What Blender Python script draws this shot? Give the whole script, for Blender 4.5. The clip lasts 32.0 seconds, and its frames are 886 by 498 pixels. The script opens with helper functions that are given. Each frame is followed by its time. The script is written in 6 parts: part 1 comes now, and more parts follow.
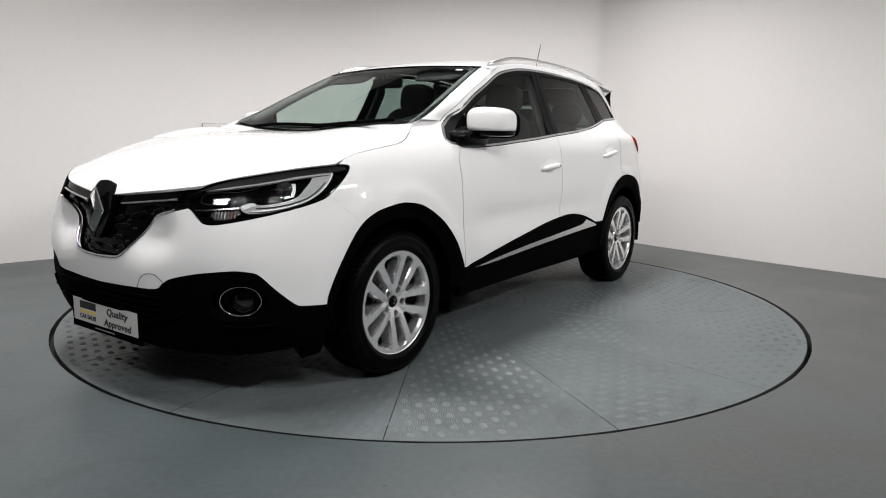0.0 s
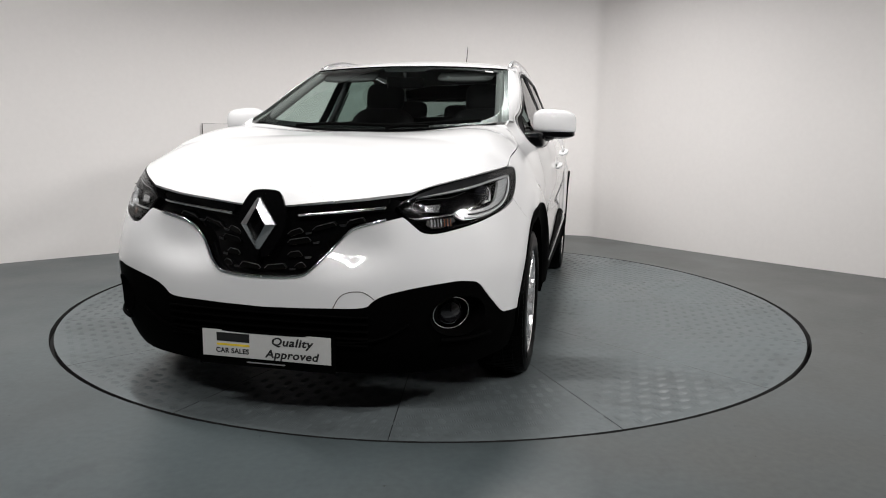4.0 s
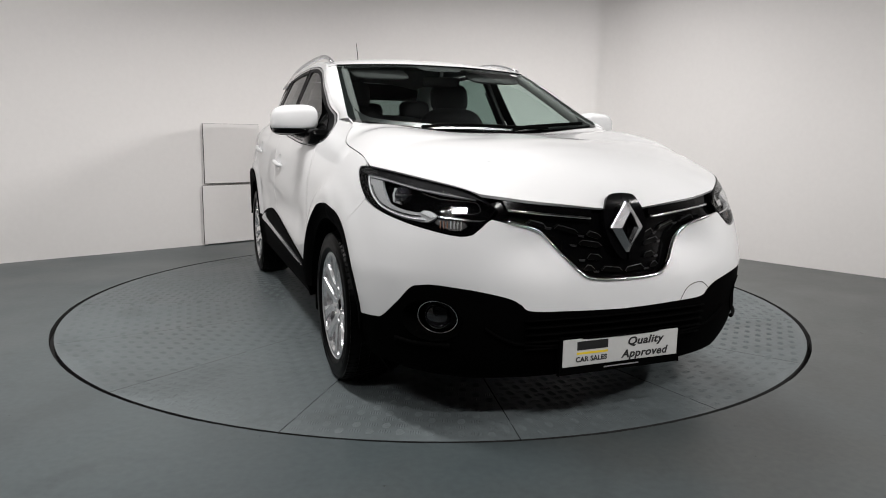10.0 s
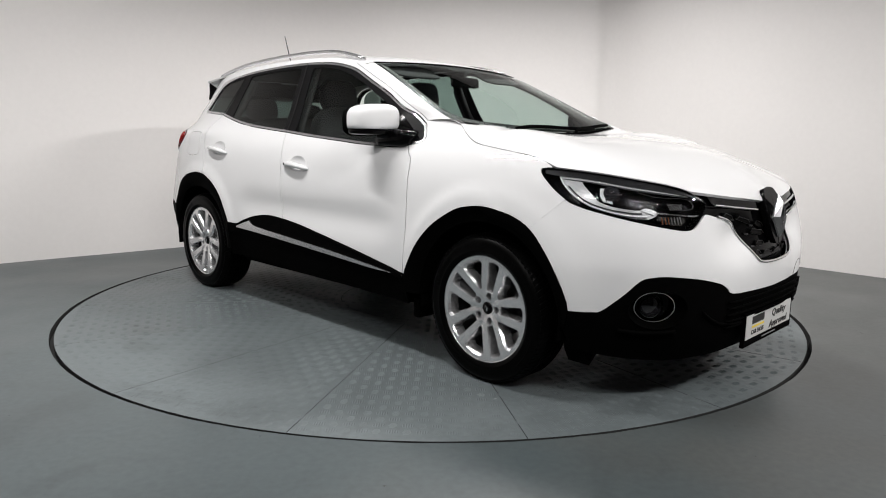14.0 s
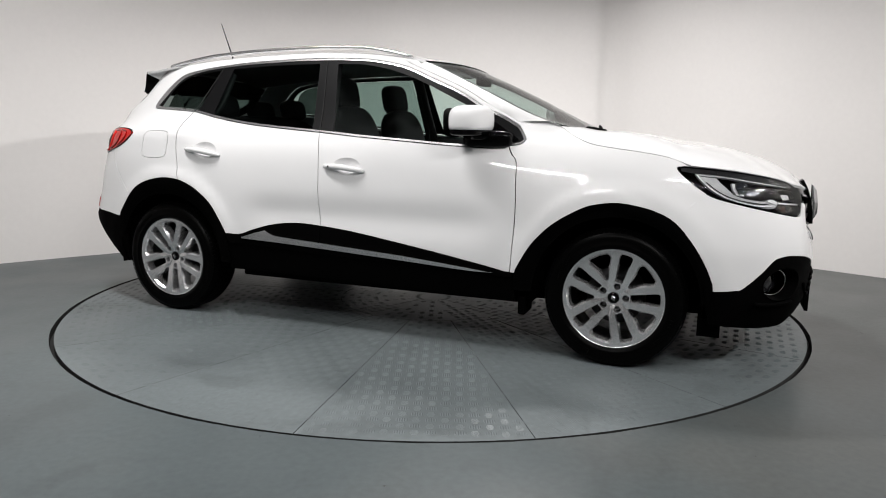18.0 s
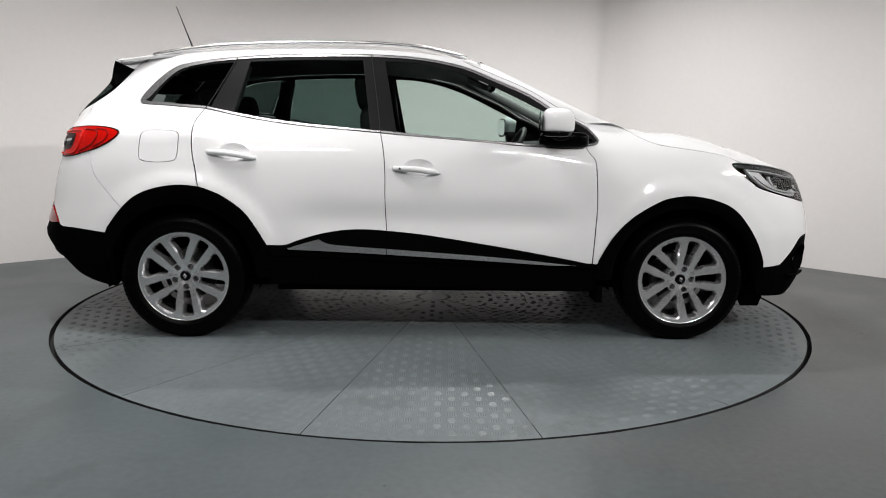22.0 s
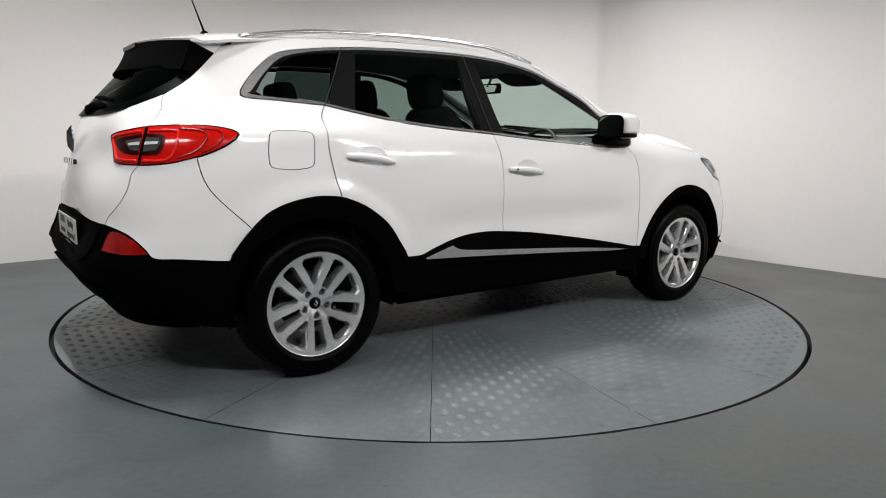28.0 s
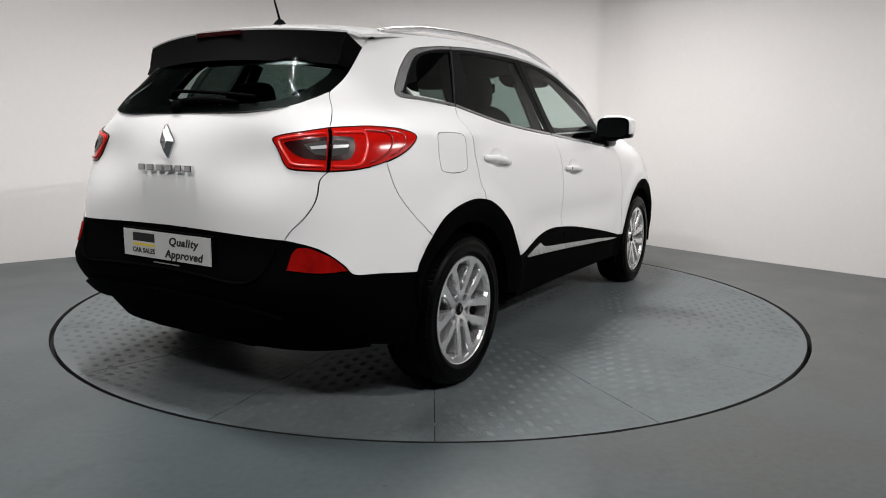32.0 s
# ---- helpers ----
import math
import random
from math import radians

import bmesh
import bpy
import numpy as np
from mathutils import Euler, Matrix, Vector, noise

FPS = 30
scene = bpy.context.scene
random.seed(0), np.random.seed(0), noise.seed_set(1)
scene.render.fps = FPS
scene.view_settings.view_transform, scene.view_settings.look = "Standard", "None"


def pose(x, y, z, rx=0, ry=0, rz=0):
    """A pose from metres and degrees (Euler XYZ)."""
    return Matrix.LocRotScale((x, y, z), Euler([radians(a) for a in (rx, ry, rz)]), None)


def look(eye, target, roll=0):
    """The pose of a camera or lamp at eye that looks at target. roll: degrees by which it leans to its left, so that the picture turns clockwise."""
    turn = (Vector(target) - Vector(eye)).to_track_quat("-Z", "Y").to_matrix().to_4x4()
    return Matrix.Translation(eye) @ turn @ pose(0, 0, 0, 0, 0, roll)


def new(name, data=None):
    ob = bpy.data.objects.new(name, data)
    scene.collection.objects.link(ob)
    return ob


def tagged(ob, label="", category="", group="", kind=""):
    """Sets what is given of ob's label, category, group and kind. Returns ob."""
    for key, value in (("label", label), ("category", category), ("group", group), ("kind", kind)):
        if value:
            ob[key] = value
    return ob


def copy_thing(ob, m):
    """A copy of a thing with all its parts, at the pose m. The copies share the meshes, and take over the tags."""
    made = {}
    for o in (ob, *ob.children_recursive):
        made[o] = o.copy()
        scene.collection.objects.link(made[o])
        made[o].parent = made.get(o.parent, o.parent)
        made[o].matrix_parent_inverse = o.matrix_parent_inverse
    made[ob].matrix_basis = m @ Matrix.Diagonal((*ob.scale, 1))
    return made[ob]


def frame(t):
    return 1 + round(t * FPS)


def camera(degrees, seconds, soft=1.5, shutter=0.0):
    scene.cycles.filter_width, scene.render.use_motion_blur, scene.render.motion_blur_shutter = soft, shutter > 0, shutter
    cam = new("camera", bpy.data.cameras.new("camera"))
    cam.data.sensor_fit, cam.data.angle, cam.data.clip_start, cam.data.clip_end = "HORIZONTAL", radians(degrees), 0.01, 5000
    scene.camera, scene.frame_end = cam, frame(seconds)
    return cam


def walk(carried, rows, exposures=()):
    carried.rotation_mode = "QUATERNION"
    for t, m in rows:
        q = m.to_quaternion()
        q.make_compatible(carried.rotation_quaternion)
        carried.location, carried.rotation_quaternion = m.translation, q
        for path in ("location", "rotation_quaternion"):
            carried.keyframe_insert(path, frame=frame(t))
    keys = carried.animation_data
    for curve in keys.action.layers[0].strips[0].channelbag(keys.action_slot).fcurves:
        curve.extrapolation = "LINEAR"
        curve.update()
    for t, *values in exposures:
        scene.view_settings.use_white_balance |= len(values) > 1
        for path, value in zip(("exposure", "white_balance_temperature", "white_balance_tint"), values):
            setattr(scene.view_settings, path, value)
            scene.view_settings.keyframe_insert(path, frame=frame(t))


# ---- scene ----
from mathutils import geometry

# ======== camera ========
EYE = Vector((0.0, -4.547, 1.067))
cam = camera(65.79, 32.0, soft=1.0)
aim = Vector((math.sin(radians(0.754)) * math.cos(radians(9.227)), math.cos(radians(0.754)) * math.cos(radians(9.227)), -math.sin(radians(9.227))))
STAND = look(EYE, EYE + aim * 5, 0.73)
walk(cam, [(0.0, STAND), (32.0, STAND)], exposures=[(0.0, 0.12), (3.0, 0.08), (6.0, -0.06), (9.0, -0.04), (11.0, 0.0), (12.0, 0.04), (13.0, 0.2), (17.0, 0.2), (19.0, 0.17), (23.0, 0.06), (28.0, 0.08), (32.0, 0.1)])

# ======== light ========
world = bpy.data.worlds.new("studio_world")
scene.world = world
world.use_nodes = True
world.node_tree.nodes["Background"].inputs[0].default_value = (0.9, 0.93, 1.0, 1)
world.node_tree.nodes["Background"].inputs[1].default_value = 0.0
CEILING = 3.8
# rows of (x, y, z, length, turn, tilt, watts, spread) of the strip lights: two over the turntable, a bright bank over the viewer, one at the side
STRIPS = [(-1.60, -1.40, CEILING, 1.75, -54, 0, 76, 140), (0.60, 0.75, CEILING, 0.9, 5, 0, 80, 130)]
STRIPS += [(-1.8, -5.1, CEILING, 1.7, 0, 47, 32, 115), (1.6, -5.1, CEILING, 1.7, 0, 42, 46, 125), (5.5, -3.2, CEILING, 1.7, 57, 54, 104, 150)]


# ======== materials ========
def mat(name, colour, rough=0.5, metal=0.0, coat=0.0, spec=0.5, grain=0.0, scale=60.0, bump=0.0, tint=0.0, big=1.5, alpha=1.0, trans=0.0, emit=None, power=1.0, ior=1.5, scuff=0.0, other=None):
    """A surface with a base colour, wear at two scales (grain, and broad tint) and fine relief."""
    m = bpy.data.materials.new(name)
    m.use_nodes = True
    nt = m.node_tree
    b = nt.nodes["Principled BSDF"]
    b.inputs["Base Color"].default_value = (*colour, 1)
    b.inputs["Roughness"].default_value = rough
    b.inputs["Metallic"].default_value = metal
    b.inputs["Coat Weight"].default_value = coat
    b.inputs["Coat Roughness"].default_value = 0.03
    b.inputs["Specular IOR Level"].default_value = spec
    b.inputs["IOR"].default_value = ior
    b.inputs["Alpha"].default_value = alpha
    b.inputs["Transmission Weight"].default_value = trans
    if emit:
        b.inputs["Emission Color"].default_value = (*emit, 1)
        b.inputs["Emission Strength"].default_value = power
    if grain or tint or bump:
        tc = nt.nodes.new("ShaderNodeTexCoord")
        fine = nt.nodes.new("ShaderNodeTexNoise")
        fine.inputs["Scale"].default_value, fine.inputs["Detail"].default_value = scale, 6
        broad = nt.nodes.new("ShaderNodeTexNoise")
        broad.inputs["Scale"].default_value, broad.inputs["Detail"].default_value = big, 4
        nt.links.new(tc.outputs["Object"], fine.inputs["Vector"])
        nt.links.new(tc.outputs["Object"], broad.inputs["Vector"])

        def wear(socket, amount, under):
            mix = nt.nodes.new("ShaderNodeMix")
            mix.data_type, mix.blend_type = "RGBA", "MULTIPLY"
            ramp = nt.nodes.new("ShaderNodeMapRange")
            ramp.inputs[1].default_value, ramp.inputs[2].default_value = 0.3, 0.7
            ramp.inputs[3].default_value, ramp.inputs[4].default_value = 1 - amount, 1 + amount * 0.4
            nt.links.new(socket, ramp.inputs[0])
            mix.inputs[0].default_value = 1.0
            if under is None:
                mix.inputs[6].default_value = (*colour, 1)
            else:
                nt.links.new(under, mix.inputs[6])
            nt.links.new(ramp.outputs[0], mix.inputs[7])
            return mix.outputs[2]
        out = wear(fine.outputs[0], grain, None)
        out = wear(broad.outputs[0], tint, out)
        if scuff:
            marks = nt.nodes.new("ShaderNodeTexNoise")
            marks.inputs["Scale"].default_value, marks.inputs["Detail"].default_value, marks.inputs["Distortion"].default_value = 2.6, 9, 1.2
            nt.links.new(tc.outputs["Object"], marks.inputs["Vector"])
            pick = nt.nodes.new("ShaderNodeMapRange")
            pick.inputs[1].default_value, pick.inputs[2].default_value = 0.33, 0.46
            pick.inputs[3].default_value, pick.inputs[4].default_value = 0.0, 1.0
            nt.links.new(marks.outputs[0], pick.inputs[0])
            keep = nt.nodes.new("ShaderNodeMapRange")
            keep.inputs[3].default_value, keep.inputs[4].default_value = 1 - scuff, 1.0
            nt.links.new(pick.outputs[0], keep.inputs[0])
            worn = nt.nodes.new("ShaderNodeMix")
            worn.data_type, worn.blend_type = "RGBA", "MULTIPLY"
            worn.inputs[0].default_value = 1.0
            nt.links.new(out, worn.inputs[6])
            nt.links.new(keep.outputs[0], worn.inputs[7])
            out = worn.outputs[2]
            # small dark chips, and thin scratches in two directions
            for turn, stretch, size, few in ((0.0, (1.0, 1.0, 1.0), 7.0, 0.055), (0.5, (1.0, 0.16, 1.0), 5.0, 0.030), (-0.9, (1.0, 0.05, 1.0), 4.0, 0.020), (1.9, (1.0, 0.10, 1.0), 3.0, 0.022)):
                lay = nt.nodes.new("ShaderNodeMapping")
                lay.inputs["Rotation"].default_value, lay.inputs["Scale"].default_value = (0, 0, turn), stretch
                nt.links.new(tc.outputs["Object"], lay.inputs["Vector"])
                bend = nt.nodes.new("ShaderNodeMix")
                bend.data_type, bend.blend_type = "RGBA", "LINEAR_LIGHT"
                bend.inputs[0].default_value = 0.05
                nt.links.new(lay.outputs[0], bend.inputs[6])
                nt.links.new(fine.outputs[1], bend.inputs[7])
                cell = nt.nodes.new("ShaderNodeTexVoronoi")
                cell.inputs["Scale"].default_value = size
                nt.links.new(bend.outputs[2], cell.inputs["Vector"])
                rgb = nt.nodes.new("ShaderNodeSeparateColor")
                nt.links.new(cell.outputs["Color"], rgb.inputs[0])
                reach = nt.nodes.new("ShaderNodeMapRange")
                reach.inputs[1].default_value, reach.inputs[2].default_value = 0.45, 1.0
                reach.inputs[3].default_value, reach.inputs[4].default_value = 0.0, few
                nt.links.new(rgb.outputs[0], reach.inputs[0])
                gap = nt.nodes.new("ShaderNodeMath")
                gap.operation = "SUBTRACT"
                nt.links.new(cell.outputs["Distance"], gap.inputs[0])
                nt.links.new(reach.outputs[0], gap.inputs[1])
                mark = nt.nodes.new("ShaderNodeMapRange")
                mark.inputs[1].default_value, mark.inputs[2].default_value = 0.0, 0.012
                mark.inputs[3].default_value, mark.inputs[4].default_value = 0.22, 1.0
                nt.links.new(gap.outputs[0], mark.inputs[0])
                nicked = nt.nodes.new("ShaderNodeMix")
                nicked.data_type, nicked.blend_type = "RGBA", "MULTIPLY"
                nicked.inputs[0].default_value = 1.0
                nt.links.new(out, nicked.inputs[6])
                nt.links.new(mark.outputs[0], nicked.inputs[7])
                out = nicked.outputs[2]
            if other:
                # towards +x the floor's colour turns browner and a little darker, broken up by the broad noise
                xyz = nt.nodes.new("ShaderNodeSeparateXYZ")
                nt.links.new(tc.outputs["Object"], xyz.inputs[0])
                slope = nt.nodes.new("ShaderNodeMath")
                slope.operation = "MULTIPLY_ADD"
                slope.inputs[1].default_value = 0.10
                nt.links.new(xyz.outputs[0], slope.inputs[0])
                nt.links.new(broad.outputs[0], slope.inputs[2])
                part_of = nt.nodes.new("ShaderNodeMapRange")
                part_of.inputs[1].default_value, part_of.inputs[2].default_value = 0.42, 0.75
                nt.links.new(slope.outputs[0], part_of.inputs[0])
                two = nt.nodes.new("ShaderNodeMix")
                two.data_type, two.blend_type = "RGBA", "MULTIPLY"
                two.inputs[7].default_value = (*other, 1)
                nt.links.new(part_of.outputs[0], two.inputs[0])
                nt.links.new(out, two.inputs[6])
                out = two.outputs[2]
            dull = nt.nodes.new("ShaderNodeMapRange")
            dull.inputs[1].default_value, dull.inputs[2].default_value = 0.3, 0.7
            dull.inputs[3].default_value, dull.inputs[4].default_value = rough * 0.85, min(1.0, rough * 1.25)
            nt.links.new(broad.outputs[0], dull.inputs[0])
            nt.links.new(dull.outputs[0], b.inputs["Roughness"])
        nt.links.new(out, b.inputs["Base Color"])
        if bump:
            bn = nt.nodes.new("ShaderNodeBump")
            bn.inputs["Strength"].default_value, bn.inputs["Distance"].default_value = bump, 0.002
            nt.links.new(fine.outputs[0], bn.inputs["Height"])
            nt.links.new(bn.outputs[0], b.inputs["Normal"])
    return m


PAINT = mat("white_car_paint", (0.73, 0.73, 0.735), 0.5, spec=0.12, coat=1.0, tint=0.02, big=0.8)
BLACK_PLASTIC = mat("black_textured_plastic", (0.0012, 0.0012, 0.0012), 0.7, spec=0.012, grain=0.3, scale=300, bump=0.15)
GLOSS_BLACK = mat("gloss_black_plastic", (0.002, 0.002, 0.0022), 0.10, spec=0.08, tint=0.05)
RUBBER = mat("tyre_rubber", (0.0010, 0.0010, 0.0010), 0.38, spec=0.045, grain=0.3, scale=150, bump=0.15, tint=0.2, big=8)
ALLOY = mat("silver_alloy", (0.78, 0.78, 0.79), 0.26, metal=0.86, coat=0.2, grain=0.04, scale=400)
CHROME = mat("chrome", (0.75, 0.75, 0.76), 0.12, metal=1.0, grain=0.03, scale=200)
UNDER = mat("black_underbody", (0.0015, 0.0015, 0.0015), 0.9, spec=0.02, grain=0.3, scale=80)
GLASS = mat("clear_tinted_glass", (0.49, 0.62, 0.57), 0.0, trans=1.0, ior=1.01, coat=0.6)
DEEP_GLASS = mat("deep_privacy_glass", (0.009, 0.014, 0.012), 0.0, trans=1.0, ior=1.01, coat=0.6)
REAR_GLASS = mat("dark_rear_glass", (0.036, 0.052, 0.047), 0.0, trans=1.0, ior=1.01, coat=0.03)
DARK_GLASS = mat("privacy_glass", (0.065, 0.11, 0.095), 0.0, trans=1.0, ior=1.01, coat=0.6)
WALL_PAINT = mat("white_wall_paint", (0.80, 0.775, 0.76), 0.75, grain=0.015, scale=25, tint=0.03, big=0.6, bump=0.05)
DARK_ROOM = mat("dark_grey_workshop_paint", (0.035, 0.035, 0.037), 0.8, grain=0.1, scale=20, tint=0.1)
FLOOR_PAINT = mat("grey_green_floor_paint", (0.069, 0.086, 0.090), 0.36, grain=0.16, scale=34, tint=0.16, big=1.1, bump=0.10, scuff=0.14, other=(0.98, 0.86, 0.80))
TABLE_PAINT = mat("grey_steel_plate", (0.112, 0.130, 0.135), 0.40, spec=0.36, grain=0.16, scale=40, tint=0.18, big=1.6, bump=0.06, scuff=0.20)
JOINT = mat("grey_joint", (0.10, 0.095, 0.09), 0.9)
GAP = mat("black_gap", (0.01, 0.01, 0.01), 0.9)
LAMP_GLOW = mat("lamp_glow", (1, 1, 1), 0.5, emit=(1.0, 0.98, 0.95), power=8.0)


# ======== mesh helpers ========
def mesh_ob(name, verts, faces, material, parent=None, label="", smooth=True):
    me = bpy.data.meshes.new(name)
    me.from_pydata([tuple(v) for v in verts], [], faces)
    me.materials.append(material)
    if smooth:
        me.shade_smooth()
    me.update()
    ob = new(name, me)
    if parent is not None:
        ob.parent = parent
    if label:
        ob["label"] = label
    return ob


def part(name, bm, material, parent=None, label="", smooth=False):
    me = bpy.data.meshes.new(name)
    bmesh.ops.recalc_face_normals(bm, faces=bm.faces)
    bm.to_mesh(me)
    bm.free()
    me.materials.append(material)
    if smooth:
        me.shade_smooth()
    ob = new(name, me)
    if parent is not None:
        ob.parent = parent
    if label:
        ob["label"] = label
    return ob


def box(bm, x0, x1, y0, y1, z0, z1, bevel=0.0):
    r = bmesh.ops.create_cube(bm, size=1)
    for v in r["verts"]:
        v.co = Vector((x0 + (v.co.x + 0.5) * (x1 - x0), y0 + (v.co.y + 0.5) * (y1 - y0), z0 + (v.co.z + 0.5) * (z1 - z0)))
    if bevel:
        edges = list({e for v in r["verts"] for e in v.link_edges})
        bmesh.ops.bevel(bm, geom=edges, offset=bevel, segments=2, affect="EDGES", profile=0.5)
    return bm


def curve_points(pts, n=8, closed=False):
    """A smooth line through control points (Catmull-Rom, centripetal enough for even spacing)."""
    P = [np.array(p, float) for p in pts]
    out, m = [], len(P)
    for i in range(m if closed else m - 1):
        if closed:
            a, b, c, d = P[i - 1], P[i], P[(i + 1) % m], P[(i + 2) % m]
        else:
            a, b, c, d = P[max(i - 1, 0)], P[i], P[i + 1], P[min(i + 2, m - 1)]
        for k in range(n):
            t = k / n
            out.append(0.5 * (2 * b + (c - a) * t + (2 * a - 5 * b + 4 * c - d) * t * t + (3 * b - a - 3 * c + d) * t ** 3))
    if not closed:
        out.append(P[-1])
    return out


# ======== the room ========
WALL_PLAN = [(-6.2, -1.25), (-3.56, 1.03), (-2.89, 1.58), (-2.26, 2.10), (-1.75, 2.50), (-0.9, 2.98), (0.4, 3.18), (1.55, 3.08), (1.84, 2.90), (2.10, 2.56), (2.6, 1.93), (3.04, 1.41), (3.63, 0.78), (6.0, -1.75), (6.0, -8.0), (-6.2, -8.0)]


def wall_hatch():
    """Flush access boards in the wall with thin dark joints."""
    a = np.array((-2.243, 2.076))
    d = np.array((0.7535, 0.6574))
    n = np.array((0.6574, -0.7535))
    for nm, s0, s1, z0, z1, lb in (("access_hatch", 0.035, 0.604, 0.602, 1.172, "white painted square access hatch in the wall"), ("wall_board", 0.008, 0.608, 0.012, 0.580, "white painted board in the wall"), ("wall_board", 0.616, 1.03, 0.012, 0.588, "white painted board in the wall")):
        root = tagged(new(nm), lb, "hatch" if nm == "access_hatch" else "board")
        for pn, grow, off, thick, mt in (("joint", 0.0022, 0.006, 0.012, JOINT), ("board", 0.0, 0.009, 0.016, WALL_PAINT)):
            bm = bmesh.new()
            bend = 0.0
            c0, c1 = a + d * (s0 - grow), a + d * (s1 + grow)
            vs = []
            for z in (z0 - grow, z1 + grow):
                for c in (c0, c1):
                    for o in (off - thick, off):
                        p = c + n * o
                        vs.append(bm.verts.new((p[0], p[1], max(z, 0.002))))
            for f in ((0, 1, 3, 2), (4, 6, 7, 5), (0, 4, 5, 1), (2, 3, 7, 6), (1, 5, 7, 3), (0, 2, 6, 4)):
                bm.faces.new([vs[k] for k in f])
            part(pn, bm, mt, root)


def room():
    def run(name, plan, material, label):
        verts, faces = [], []
        c = np.array((0.0, -2.0))
        for p in plan:
            q = p + (p - c) / np.linalg.norm(p - c) * 0.15
            verts += [(*p, 0.0), (*p, CEILING), (*q, CEILING), (*q, 0.0)]
        for i in range(len(plan) - 1):
            a, b = 4 * i, 4 * (i + 1)
            faces += [(a, b, b + 1, a + 1), (a + 2, b + 2, b + 3, a + 3), (a + 1, b + 1, b + 2, a + 2)]
        w = mesh_ob(name, verts, faces, material)
        tagged(w, label, "wall", kind="structure")
    run("wall_back", curve_points(WALL_PLAN[:14], 8), WALL_PAINT, "white painted studio wall with soft corners")
    for k, (a, b) in enumerate(((13, 14), (14, 15), (15, 0))):
        P, Q = np.array(WALL_PLAN[a], float), np.array(WALL_PLAN[b], float)
        side = k != 1
        run("wall_rear_%d" % (k + 1), [P, Q], WALL_PAINT if side else DARK_ROOM, "white painted plain studio side wall" if side else "dark grey plain workshop wall")
    wall_hatch()
    bm = bmesh.new()
    box(bm, -6.4, 6.2, -8.2, 4.3, CEILING, CEILING + 0.1)
    tagged(part("ceiling", bm, DARK_ROOM), "dark grey plain studio ceiling", "ceiling", kind="structure")
    # floor: one sheet with a round opening for the turntable
    m = 720
    verts, faces = [], []
    rng = random.Random(5)
    for i in range(m):
        a = 2 * math.pi * i / m
        ca, sa = math.cos(a), math.sin(a)
        # the concrete edge is chipped, and the gap widens to the sides
        gap = 0.012 + 0.013 * ca * ca + 0.004 * max(0.0, noise.noise(Vector((ca * 14, sa * 14, 0)))) + 0.0015 * rng.random()
        k = 9.0 / max(abs(ca), abs(sa))
        rr = TABLE_R + gap
        verts += [(rr * ca, rr * sa, 0), (k * ca, k * sa, 0), (rr * ca, rr * sa, -0.05)]
    for i in range(m):
        a, b = 3 * i, 3 * ((i + 1) % m)
        faces += [(a, a + 1, b + 1, b), (a + 2, a, b, b + 2)]
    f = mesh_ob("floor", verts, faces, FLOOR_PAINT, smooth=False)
    # the opening's side faces are coloured black, which puts the gap's shade into them
    f.data.materials.append(GAP)
    for q in f.data.polygons:
        q.material_index = q.index % 2
    tagged(f, "grey-green painted concrete studio floor with scuffs", "floor", kind="structure")
    bm = bmesh.new()
    bmesh.ops.create_circle(bm, cap_ends=True, radius=TABLE_R + 0.045, segments=96, matrix=Matrix.Translation((0, 0, -0.045)))
    tagged(part("floor_pit", bm, GAP), "black gap round the turntable", "floor", kind="structure")


TABLE_R = 2.252


# ======== strip lights ========
def strip_light(x, y, z, length, turn, tilt, watts, spread):
    root = tagged(new("strip_light"), "white ceiling strip light, switched on", "light", "ceiling strip lights")
    m = pose(x, y, z, 0, 0, turn) @ pose(0, 0, 0, tilt, 0, 0)
    root.matrix_basis = m
    bm = bmesh.new()
    box(bm, -length / 2, length / 2, -0.05, 0.05, -0.05, -0.004, 0.006)
    part("housing", bm, WALL_PAINT, root)
    bm = bmesh.new()
    box(bm, -length / 2 + 0.02, length / 2 - 0.02, -0.03, 0.03, -0.066, -0.051, 0.006)
    part("diffuser", bm, LAMP_GLOW, root, "glowing white diffuser")
    lamp = bpy.data.lights.new("strip_lamp", "AREA")
    lamp.shape, lamp.size, lamp.size_y, lamp.energy = "RECTANGLE", length, 0.07, watts
    lamp.spread = radians(spread)
    lamp.color = (1.0, 0.98, 0.968)
    o = new("strip_lamp", lamp)
    o.matrix_basis = m @ pose(0, 0, -0.07)


